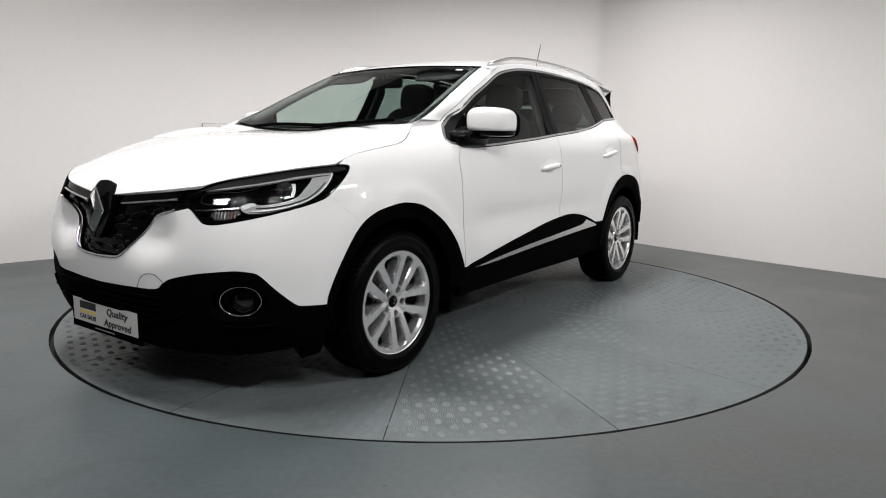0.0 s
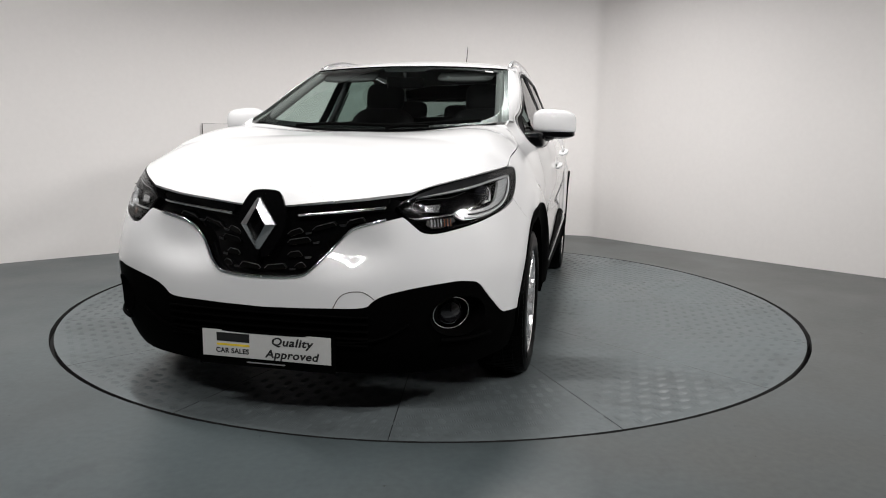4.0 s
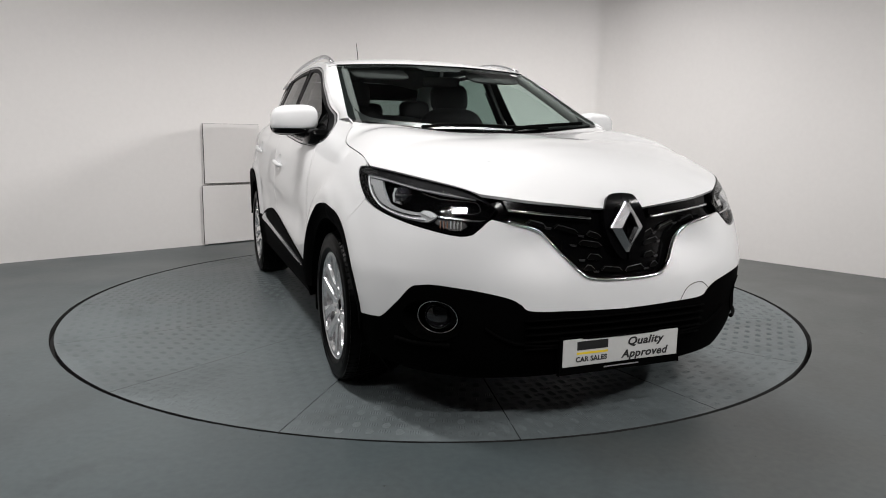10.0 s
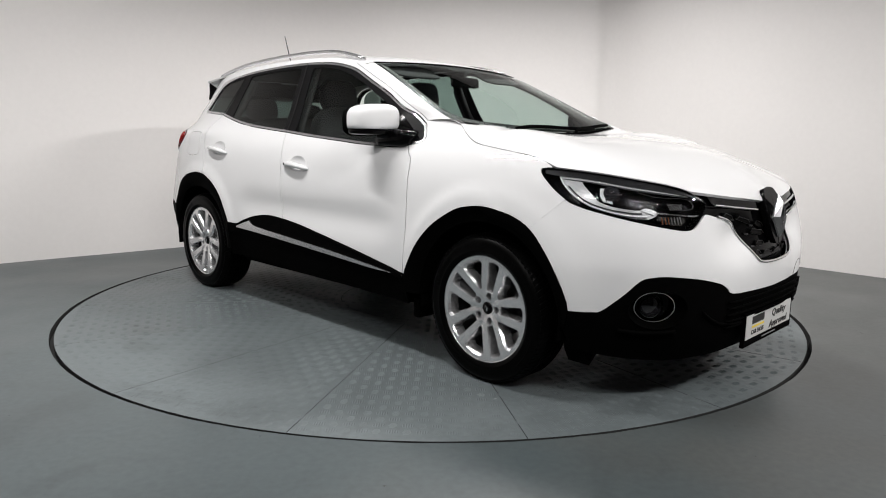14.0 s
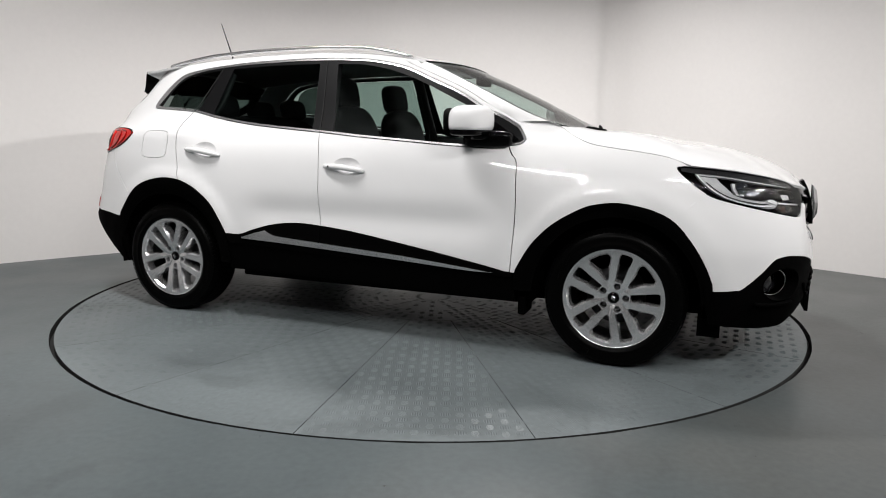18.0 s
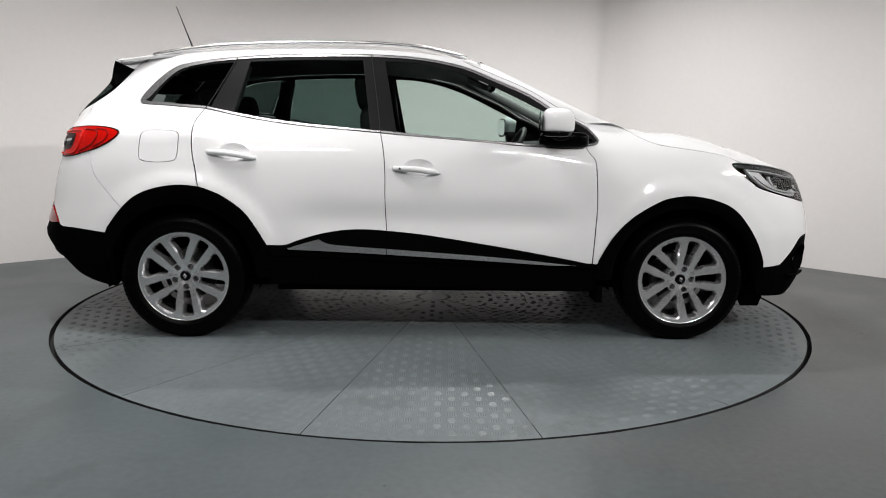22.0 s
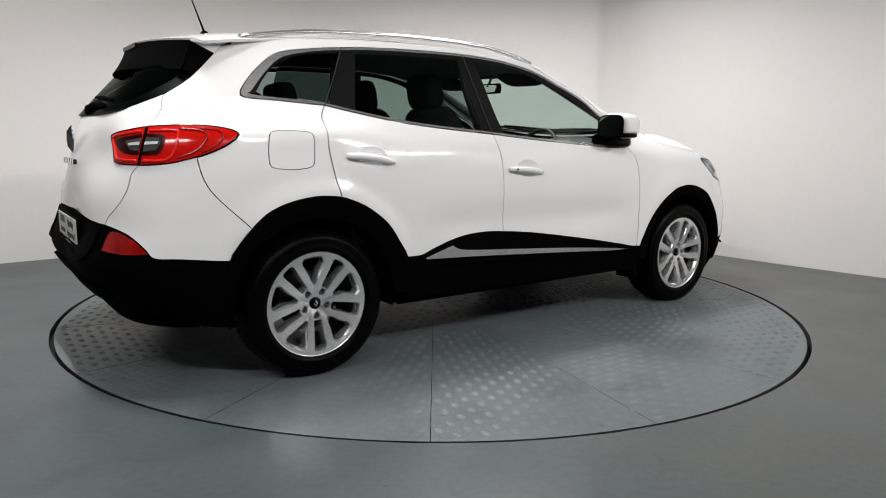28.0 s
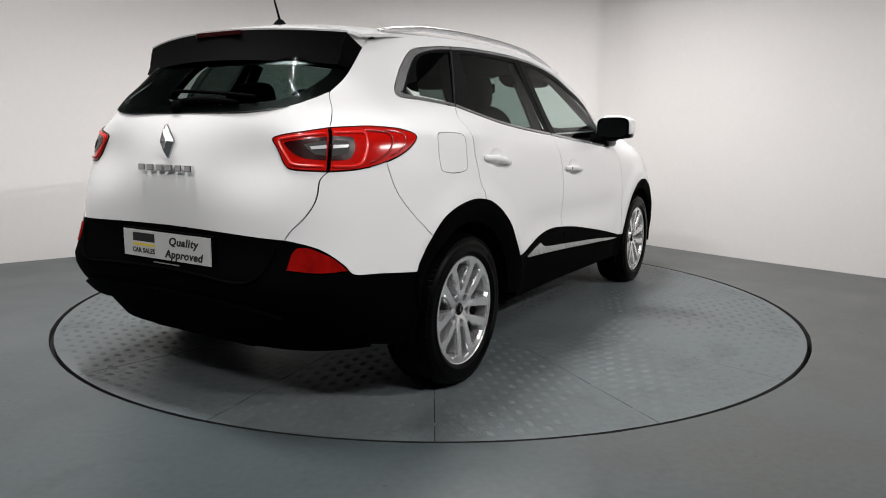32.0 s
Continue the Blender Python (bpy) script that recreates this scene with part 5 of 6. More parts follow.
def rear_window(car):
    glass = chain(rev(BACKLIGHT[:8] + [(-1.642, 1.366)]), [(-2.2, 1.154), (-2.2, 1.374)], [(-2.2, 1.374), (-1.642, 1.366)])
    g = panel("rear_window", [inset(glass, 0.0)], rear_pane, REAR_GLASS, car, "dark rear window glass", both=True, step=0.04, lift=-0.004, depth=0.0)
    g.visible_shadow = False
    clear = chain([(-2.2, 1.185), (-2.0, 1.186), (-1.90, 1.192), (-1.83, 1.205), (-1.77, 1.235), (-1.735, 1.28), (-1.718, 1.31), (-1.715, 1.34)], [(-1.715, 1.34), (-2.2, 1.345)], [(-2.2, 1.345), (-2.2, 1.185)])
    panel("rear_window_border", [glass, inset(clear, 0.001)], rear_pane, FRIT, g, "black glass border", both=True, step=0.04, lift=-0.008, depth=0.0)
    # roof spoiler: white top and cheeks, black rear face and winglets
    def lip(y):
        return -1.850 + 0.33 * y * y

    def spoiler_top(f, b):
        """f from 0 at the roof's end to 1 at the trailing edge, b across."""
        r = roof_fn(-1.70, b)
        y = r.y * (1 - f) + b * 0.578 * f
        e = Vector((lip(b * 0.578), b * 0.578, 1.489 - 0.024 * b * b))
        p = r.lerp(e, f)
        return Vector((p.x, y, p.z + 0.010 * f * (1 - f)))
    sp = panel("spoiler", [chain([(0.012, -1.0), (0.012, 1.0)], [(0.012, 1.0), (1.0, 1.0)], [(1.0, 1.0), (1.0, -1.0)], [(1.0, -1.0), (0.012, -1.0)])], spoiler_top, PAINT, car, "white roof spoiler with a black rear face", step=(0.12, 0.06), depth=0.012)
    top = [spoiler_top(0.985, b) + Vector((0.0, 0, -0.007)) for b in np.linspace(-1.0, 1.0, 41)]
    low = [Vector((-1.918 + 0.42 * y * y, y, 1.360 - 0.024 * (y / 0.566) ** 2)) for y in np.linspace(-0.566, 0.566, 41)]
    loft("spoiler_face", top, low, SPOILER_BLACK, sp, "gloss black rear face", m=3, bulge=-0.006)
    back = [v + Vector((0.05, 0, 0.004)) for v in low]
    loft("spoiler_underside", low, back, SPOILER_BLACK, sp, "black underside", m=1)
    for s in (1, -1):
        end = spoiler_top(1.0, 0.999)
        seam = [skin(-1.575, 1.462), skin(-1.608, 1.452) + Vector((0, 0.004, 0)), skin(-1.624, 1.413) + Vector((0, 0.004, 0))]
        # white cheek between the trailing edge and the pillar's seam
        rim = [spoiler_top(0.012, 0.998), seam[0] + Vector((0, 0.003, 0.006)), seam[1], seam[2], end + Vector((0, 0.002, -0.010)), end]
        for nm, ring, thick, mt, lb in (("spoiler_cheek", rim, 0.012, PAINT, "white spoiler cheek"), ("winglet", [end + Vector((0, 0.001, -0.010)), seam[2], skin(-1.640, 1.370) + Vector((0, 0.003, 0)), skin(-1.656, 1.325) + Vector((-0.012, 0.002, 0)), Vector((-1.772, 0.563, 1.334)), Vector((-1.764, 0.567, 1.390)), Vector((-1.752, 0.572, 1.430))], 0.014, SPOILER_BLACK, "gloss black winglet")):
            k = len(ring)
            every = [Vector((v.x, v.y * s, v.z)) for v in ring] + [Vector((v.x, (v.y - thick) * s, v.z - 0.002)) for v in ring]
            faces = [tuple(range(k)), tuple(reversed(range(k, 2 * k)))] + [(i, i + k, (i + 1) % k + k, (i + 1) % k) for i in range(k)]
            if s < 0:
                faces = [tuple(reversed(f)) for f in faces]
            mesh_ob(nm, every, faces, mt, sp, lb, smooth=False)
    bm = bmesh.new()
    box(bm, -1.861, -1.830, -0.128, 0.128, 1.462, 1.482, 0.004)
    part("brake_light", bm, RED_DARK, sp, "dark red third brake light")
    # rear wiper
    def on_glass(y, z, out):
        u = min(np.linspace(-2.2, -1.6, 121), key=lambda q: abs(rear_pane(float(q), z).y - abs(y)))
        p = rear_pane(float(u), z)
        return Vector((p.x - out, y, z + out * 0.6))
    blade = [on_glass(0.10 - 0.46 * k / 6, 1.236 - 0.030 * (k / 6) ** 1.5, 0.004) for k in range(7)]
    tube("rear_wiper", curve_points(blade, 3), 0.007, BLACK_PLASTIC, car, "black rear wiper blade")
    arm = [on_glass(0.07 - 0.36 * k / 6, 1.186 + 0.010 * math.sin(k / 6 * 3.1), 0.002) for k in range(7)]
    tube("wiper_arm", arm, [0.010, 0.015, 0.017, 0.016, 0.014, 0.011, 0.008], BLACK_PLASTIC, car, "black wiper arm and cover", squash=1.0)
    lathe("wiper_pivot", [(0.0, 0.016), (0.022, 0.012), (0.028, 0.0), (0.028, -0.02)], BLACK_PLASTIC, car, "black wiper pivot", seg=20, matrix=Matrix.Translation((on_glass(0.03, 1.172, 0.0).x, 0.03, 1.172)) @ pose(0, 0, 0, 0, 0, 90))
    # aerial
    base = Vector((-1.50, 0.0, float(np.interp(-1.50, *ROOF_C))))
    lathe("aerial_base", [(0.0, 0.03), (0.012, 0.028), (0.03, 0.008), (0.036, 0.0)], BLACK_PLASTIC, car, "black aerial foot", seg=16, matrix=Matrix.Translation(base) @ pose(0, 0, 0, 90) @ pose(0, 0, 0, 0, 0, 0))
    tube("aerial", [base + Vector((0, 0, 0.02)), base + Vector((-0.03, 0, 0.10)), Vector((-1.600, -0.0, 1.843))], [0.006, 0.004, 0.0022], BLACK_PLASTIC, car, "black aerial", seg=8)


def roof_rails(car):
    for s in (1, -1):
        line = []
        for f in np.linspace(0, 1, 40):
            x = 0.16 + (-1.53 - 0.16) * f
            w, z = roof_edge(x)
            up = 0.024 * min(1.0, 6 * f, 5 * (1 - f)) ** 0.7
            line.append(Vector((x, w - 0.035, z + 0.012 + up)))
        tube("roof_rail", line, 0.015, SATIN, car, "satin silver roof rail", side=s, squash=0.8)


def grille(car):
    out = chain(GRILLE_TOP, [(2.2, 0.877), (2.2, 0.564)], rev(GRILLE_LOW), [(1.878, 0.788), (1.895, 0.822), (1.876, 0.852)])
    g = panel("grille", [inset(out, 0.0)], skin, GLOSS_BLACK, car, "gloss black front grille with staggered bars", both=True, step=0.03, lift=-0.028, depth=0.0)
    for s in (1, -1):
        tube("chrome_edge", [skin(u, z + 0.004) for u, z in curve_points(GRILLE_LOW[1:], 6)], 0.0060, CHROME, g, "chrome lower edge", side=s, seg=8)
        T = curve_points([(1.915, 0.824), (1.98, 0.813), (2.06, 0.800), (2.115, 0.792)], 6)
        tube("chrome_bar", [skin(p[0], p[1] - 0.004) - Vector((0.006, 0.003, 0)) for p in T], 0.0050, CHROME, g, "slim chrome bar", side=s, seg=8)
        # gloss upper bar
        panel("upper_bar", [chain([(1.905, 0.858), (1.97, 0.846), (2.049, 0.834), (2.118, 0.823)], [(2.118, 0.823), (2.115, 0.796), (2.06, 0.804), (1.98, 0.818), (1.913, 0.829)], [(1.913, 0.829), (1.905, 0.858)])], skin, GLOSS_BLACK, g, "gloss black upper bar", side=s, step=0.04, lift=-0.012, depth=0.016)
        # staggered bars of the mesh, each a dark blade with its upper edge's highlight added as a thin grey line, and a
        # small block between two
        for k, (z, rise) in enumerate(((0.715, 0.29), (0.692, 0.16), (0.650, 0.12), (0.607, 0.15))):
            umin = 2.0
            for n in range(6):
                umin = float(np.interp(z + rise * (2.2 - umin) - 0.016, [0.565, 0.575, 0.603, 0.652, 0.706, 0.747, 0.774], [2.15, 2.110, 2.085, 2.058, 2.030, 1.998, 1.935])) + 0.012
            end = 2.142 if z > 0.63 else 2.196
            u = end - (0.056 if k % 2 else 0.038)
            while u > umin - 0.03:
                w = min(0.056, end - u - 0.002)
                if u < umin:
                    u, w = umin, w - (umin - u)
                    if w < 0.02:
                        break
                up = [z + rise * (2.2 - q) for q in (u, u + w)]
                line = [(u + 0.001, up[0] - 0.012), (u + 0.008, up[0]), (u + w - 0.008, up[1]), (u + w - 0.001, up[1] - 0.012)]
                bar = panel("bar", [chain(line + [(u + w - 0.006, up[1] - 0.018), (u + 0.006, up[0] - 0.018), line[0]], n=1)], skin, GRILLE_BAR, g, side=s, step=0.1, lift=-0.017, depth=0.007, smooth=False)
                tube("bar_glint", [skin(*q) - Vector((0.013, 0.004, 0)) for q in line], 0.0013, LAMP_STEEL, bar, "thin grey line that draws the edge's highlight", side=s, seg=5)
                if u - 0.026 > umin:
                    b = up[0] - 0.014
                    panel("block", [[(u - 0.018, b), (u - 0.003, b - 0.002), (u - 0.005, b - 0.009), (u - 0.016, b - 0.007)]], skin, BLOCK, g, side=s, step=0.1, lift=-0.020, depth=0.004, smooth=False)
                u -= 0.075
    # emblem: a plain bright lozenge on its black shield
    shield = chain([(2.2, 0.872), (2.172, 0.868), (2.160, 0.855), (2.146, 0.81), (2.144, 0.755), (2.160, 0.69), (2.182, 0.645), (2.2, 0.640)], [(2.2, 0.640), (2.2, 0.872)])
    panel("shield", [shield], skin, GLOSS_BLACK, g, "gloss black shield", both=True, step=0.03, lift=0.010, depth=0.025)
    lozenge(car, Vector((2.214, -0.005, 0.757)), 0.069, 0.091, (0.46, 0.58), 1, "emblem")


EMBLEM = mat("brushed_emblem_metal", (0.42, 0.42, 0.43), 0.24, metal=1.0, grain=0.05, scale=300)
BLOCK = mat("satin_grey_block", (0.014, 0.014, 0.015), 0.35, spec=0.4)
GRILLE_BAR = mat("satin_black_bar", (0.002, 0.002, 0.002), 0.3, spec=0.08, tint=0.05)


def lozenge(car, c, w, h, k, way, name):
    """A hollow diamond of four bevelled bars."""
    verts, faces = [], []
    blunt = 0.10 * w
    dirs = [(-blunt, h), (blunt, h), (w, 0), (blunt, -h), (-blunt, -h), (-w, 0)]
    inner = [(-0.004, h), (0.004, h), (w, 0), (0.004, -h), (-0.004, -h), (-w, 0)]
    tilt = 0.10 if way > 0 else 0.0
    for ring, ky, kz, fx in ((dirs, 1.0, 1.0, 0.0), (dirs, 0.97, 0.97, 0.006), (inner, k[0] * 1.12, k[1] * 1.10, 0.024), (inner, k[0], k[1], 0.002)):
        for (y, z) in ring:
            verts.append(c + Vector((way * fx - tilt * z * kz, y * ky, z * kz)))
    for r in (0, 6, 12):
        for i in range(6):
            j = (i + 1) % 6
            faces.append((r + i, r + j, r + 6 + j, r + 6 + i))
    o = mesh_ob(name, verts, faces, EMBLEM, car, "bright metal diamond emblem", smooth=False)
    return o


def front_details(car):
    """Fog lamps, lower intake bars, plates and plinth."""
    for s in (1, -1):
        ring = inset(FOG_RING, 0.004)
        fog = panel("fog_light", [inset(ring, 0.006)], pod_skin, GLOSS_BLACK, car, "round fog light in a black bumper pod", side=s, step=0.02, lift=-0.034, depth=0.0)
        tube("chrome_ring", [pod_skin(*p) + Vector((-0.004, -0.003, 0)) for p in ring], 0.0032, CHROME, fog, "thin chrome ring", side=s, seg=8, closed=True)
        p = pod_skin(1.748, 0.428)
        m = Matrix.Translation((p.x - 0.030, (p.y - 0.018) * s, p.z)) @ pose(0, 0, 0, 0, 0, -90 + 35 * s)
        lathe("fog_lens", [(0.051, 0.0), (0.049, 0.010), (0.035, 0.018), (0.0, 0.022)], PROJ_GLASS, fog, "dark glassy lens", seg=28, matrix=m)
        mouth = [skin(*p) for p in POD_RING]
        cup = [pod_skin(*p) + Vector((-0.006, -0.004, 0)) for p in FOG_RING]
        loft("fog_pod", mouth + mouth[:1], cup + cup[:1], BLACK_PLASTIC, fog, "black funnel round the lamp", side=s, m=2)
        # moulded swoop from the pod to the lower intake
        tube("bumper_swoop", [skin(u, z) + Vector((0.001, 0, 0)) for u, z in curve_points([(1.862, 0.410), (1.888, 0.380), (1.928, 0.352), (1.992, 0.337), (2.05, 0.334)], 6)], 0.006, BLACK_PLASTIC, car, "moulded swoop of the bumper", side=s)
        # shelf under the fog light
        tube("pod_shelf", [skin(u, z) + Vector((0.004, 0.004, 0)) for u, z in curve_points([(1.66, 0.345), (1.72, 0.338), (1.79, 0.343)], 6)], 0.008, BLACK_PLASTIC, car, "moulded edge of the bumper", side=s)
    for z in (0.435, 0.408, 0.381, 0.354, 0.327):
        tube("intake_slat", [Vector((skin(u, z).x + 0.004, y, z)) for u, y in [(q, skin(q, z).y) for q in np.linspace(1.95, 2.2, 14)]] + [Vector((skin(u, z).x + 0.004, -skin(u, z).y, z)) for u in np.linspace(2.19, 1.95, 13)], 0.006, BLACK_PLASTIC, car, "black intake slat", squash=0.7, seg=8)
    tube("cover_joint", [skin(u, z) for u, z in curve_points([(2.030, 0.464), (2.015, 0.505), (1.995, 0.524), (1.965, 0.528), (1.945, 0.512), (1.935, 0.497)], 5)], 0.0016, JOINT, car, "joint of the towing-eye cover", seg=6)
    number_plate(car, Vector((2.214, 0.006, 0.305)), 1, 0.510, 0.102)
    number_plate(car, Vector((-2.180, -0.031, 0.640)), -1, 0.510, 0.105)
    lozenge(car, Vector((-2.126, -0.008, 1.040)), 0.041, 0.064, (0.40, 0.50), -1, "rear_emblem")
    # six plain bright bars where the model's name stands
    for i in range(6):
        y = 0.128 - 0.0545 * i
        bm = bmesh.new()
        box(bm, -2.154, -2.136, y - 0.019, y + 0.019, 0.928, 0.952, 0.003)
        part("badge_bar", bm, CHROME, car, "bright metal badge bar")


def text_part(body, size, at, way, material, parent, label, wide=1.0, slant=0.0):
    """Raised lettering on a plate that faces along x."""
    cu = bpy.data.curves.new("text", "FONT")
    cu.body, cu.size, cu.extrude, cu.align_x, cu.align_y = body, size, 0.0006, "CENTER", "CENTER"
    cu.offset = size * 0.026
    cu.shear, cu.space_character = slant, 1.08
    ob = bpy.data.objects.new("text", cu)
    scene.collection.objects.link(ob)
    me = bpy.data.meshes.new_from_object(ob.evaluated_get(bpy.context.evaluated_depsgraph_get()))
    bpy.data.objects.remove(ob)
    # stray corners of the thickened letters go
    bm = bmesh.new()
    bm.from_mesh(me)
    bmesh.ops.delete(bm, geom=[v for v in bm.verts if abs(v.co.x) > 0.36 * len(body) * size or not -0.85 * size < v.co.y < 0.85 * size], context="VERTS")
    bm.to_mesh(me)
    bm.free()
    turn = pose(0, 0, 0, 90, 0, 90 if way > 0 else -90)
    me.transform(Matrix.Translation(at) @ turn @ Matrix.Diagonal((wide, 1, 1, 1)))
    me.materials.clear()
    me.materials.append(material)
    o = new("lettering", me)
    o.parent = parent
    o["label"] = label
    return o


def number_plate(car, c, way, w, h):
    bm = bmesh.new()
    box(bm, c.x - way * 0.004, c.x - way * 0.016, c.y - w / 2 - 0.012, c.y + w / 2 + 0.012, c.z - h / 2 - 0.030, c.z + h / 2 + 0.008, 0.003)
    holder = part("plate_holder", bm, BLACK_PLASTIC, car, "black plate holder")
    bm = bmesh.new()
    box(bm, c.x - way * 0.003, c.x, c.y - w / 2, c.y + w / 2, c.z - h / 2, c.z + h / 2, 0.001)
    part("plate", bm, PLATE_WHITE, holder, "white dealer plate")
    f = 0.0008 * way
    sy = 1 if way > 0 else -1

    def bar(y0, y1, z0, z1, material, label):
        bm2 = bmesh.new()
        ya, yb = sorted((c.y + sy * y0 * w, c.y + sy * y1 * w))
        box(bm2, min(c.x - 0.001 * way, c.x + f), max(c.x - 0.001 * way, c.x + f), ya, yb, c.z + z0 * h, c.z + z1 * h)
        part("print", bm2, material, holder, label)
    bar(-0.385, -0.125, 0.08, 0.40, INK, "black printed bar")
    bar(-0.385, -0.125, -0.08, 0.0, YELLOW, "yellow printed stripe")
    bar(-0.15, 0.15, -0.665, -0.625, PALE_PRINT, "small pale print")
    text_part("CAR SALES", h * 0.255, Vector((c.x + f, c.y - sy * 0.262 * w, c.z - 0.27 * h)), way, INK, holder, "black lettering", 1.0)
    text_part("Quality", h * 0.41, Vector((c.x + f, c.y + sy * 0.20 * w, c.z + 0.20 * h)), way, INK, holder, "black lettering", 1.20, 0.22)
    text_part("Approved", h * 0.41, Vector((c.x + f, c.y + sy * 0.20 * w, c.z - 0.27 * h)), way, INK, holder, "black lettering", 1.14, 0.22)


DISC = mat("dark_brake_steel", (0.03, 0.03, 0.032), 0.5, metal=0.7, grain=0.3, scale=60)


def wheels(car):
    """Tyre, ten-spoke alloy rim, brake and bolts; the four wheels share their meshes."""
    R = 0.2345

    def dish(r):
        return 0.078 + 0.020 * sm(r / R) - 0.012 * (1 - sm(r / 0.07))

    def face(a, b):
        r = math.hypot(a, b)
        w = (math.atan2(b, a) - math.pi / 2 - math.pi / 10) % (math.pi / 5)
        off = min(w, math.pi / 5 - w) * r
        notch = sm((off - 0.004) / 0.02) * sm((0.125 - r) / 0.06) * sm((r - 0.025) / 0.02)
        return Vector((a, dish(r) - 0.004 * notch, b))
    holes = []
    for k in range(10):
        c = math.pi / 2 + k * math.pi / 5
        if k % 2 == 0:
            half = [(0.088, 0.0), (0.090, 0.085), (0.140, 0.222), (0.196, 0.292), (0.206, 0.282), (0.2185, 0.215)]
        else:
            half = [(0.076, 0.0), (0.079, 0.225), (0.130, 0.182), (0.200, 0.156), (0.211, 0.145), (0.2185, 0.105)]
        pol = [(r, -w) for r, w in half[:0:-1]] + half + [(0.2195, 0.0)]
        pts = [(r * math.cos(c + w), r * math.sin(c + w)) for r, w in pol]
        dense = []
        for p, q in zip(pts, pts[1:] + pts[:1]):
            m = max(1, int(math.dist(p, q) / 0.012))
            dense += [(p[0] + (q[0] - p[0]) * i / m, p[1] + (q[1] - p[1]) * i / m) for i in range(m)]
        holes.append(dense)
    for k in range(5):
        c = math.pi / 2 + (2 * k + 1) * math.pi / 5
        cx, cy = 0.058 * math.cos(c), 0.058 * math.sin(c)
        holes.append([(cx + 0.0165 * math.cos(w), cy + 0.0165 * math.sin(w)) for w in np.linspace(0, 2 * math.pi, 19)[:-1]])
    disc = [(R * math.cos(w), R * math.sin(w)) for w in np.linspace(0, 2 * math.pi, 73)[:-1]]
    proto = new("wheel")
    proto.parent = car
    proto["label"] = "alloy wheel with black tyre"
    tyre = [(0.215, -0.10), (0.245, -0.108), (0.285, -0.112), (0.312, -0.104), (0.326, -0.086), (0.3305, -0.06), (TYRE_R, 0.0), (0.3305, 0.06), (0.326, 0.086), (0.312, 0.104), (0.300, 0.110), (0.296, 0.1115), (0.285, 0.112), (0.262, 0.1115), (0.258, 0.1135), (0.254, 0.1115), (0.243, 0.107), (0.236, 0.100), (0.232, 0.09), (0.22, 0.07)]
    lathe("tyre", tyre, RUBBER, proto, "black tyre", seg=96)
    # tread blocks: grooves as short raised ribs round the shoulders
    verts, faces = [], []
    for k in range(80):
        w0 = 2 * math.pi * k / 80
        for ya, yb in ((0.066, 0.102), (-0.102, -0.066), (0.024, 0.060), (-0.060, -0.024), (-0.018, 0.018)):
            b = len(verts)
            for r, y, dw in ((0.329, ya, 0), (0.329, yb, 0), (0.329, ya, 0.055), (0.329, yb, 0.055)):
                drop = max(0.0, abs(y) - 0.085) * 0.75
                for rr in (r - 0.012 - drop, r + 0.0045 - drop):
                    verts.append(Vector((rr * math.cos(w0 + dw + y * 1.2), y, rr * math.sin(w0 + dw + y * 1.2))))
            faces += [(b + 1, b + 3, b + 7, b + 5), (b, b + 1, b + 5, b + 4), (b + 2, b + 6, b + 7, b + 3), (b, b + 2, b + 3, b + 1), (b + 4, b + 5, b + 7, b + 6)]
    mesh_ob("tread", verts, faces, RUBBER, proto, "tread blocks", smooth=False)
    # worn sidewall marks, not legible
    verts, faces = [], []
    for mid_w, count in ((0.9, 9), (4.05, 9), (2.5, 5), (5.6, 5)):
        for k in range(count):
            w0 = mid_w + (k - count / 2) * 0.062
            b = len(verts)
            for rr in (0.272, 0.288):
                for w in (w0, w0 + 0.040):
                    for y in (0.108, 0.1135):
                        verts.append(Vector((rr * math.cos(w), y, rr * math.sin(w))))
            faces += [(b + 1, b + 3, b + 7, b + 5), (b, b + 1, b + 5, b + 4), (b + 2, b + 6, b + 7, b + 3), (b, b + 2, b + 3, b + 1), (b + 4, b + 5, b + 7, b + 6)]
    marks = mesh_ob("sidewall_mark", verts, faces, RUBBER, proto, "raised sidewall marks", smooth=False)
    marks["kind"] = "stuff"
    vs, fs = tri_fill([disc] + holes, 0.0095)
    pts = [face(v.x, v.y) for v in vs]
    edge = {}
    for fc in fs:
        for i in range(3):
            k = (fc[i], fc[(i + 1) % 3])
            if (k[1], k[0]) in edge:
                del edge[(k[1], k[0])]
            else:
                edge[k] = 1
    verts, faces = [p for p in pts], [tuple(fc) for fc in fs]
    if (pts[fs[0][1]] - pts[fs[0][0]]).cross(pts[fs[0][2]] - pts[fs[0][0]]).y < 0:
        faces = [tuple(reversed(fc)) for fc in faces]
        edge = {(b, a): 1 for a, b in edge}
    rim, mid, low = {}, {}, {}
    centres = [np.mean(np.array(h), 0) for h in holes]
    cut = [0.0085 if k % 2 == 0 else 0.0035 for k in range(10)] + [0.001] * 5
    for i in sorted({i for k in edge for i in k}):
        p = pts[i]
        rim[i] = len(verts)
        verts.append(p.copy())
        near = min(range(len(holes)), key=lambda q: min(math.hypot(h[0] - p.x, h[1] - p.z) for h in holes[q]))
        c = centres[near]
        r = math.hypot(p.x, p.z)
        away = Vector((c[0] - p.x, 0, c[1] - p.z)).normalized() if r < R - 0.002 else Vector((0, 0, 0))
        wide = cut[near] * (1.0 if near > 9 or near % 2 else sm((r - 0.085) / 0.05))
        mid[i] = len(verts)
        verts += [p + away * wide + Vector((0, -0.003 - 1.1 * wide, 0))] * 2
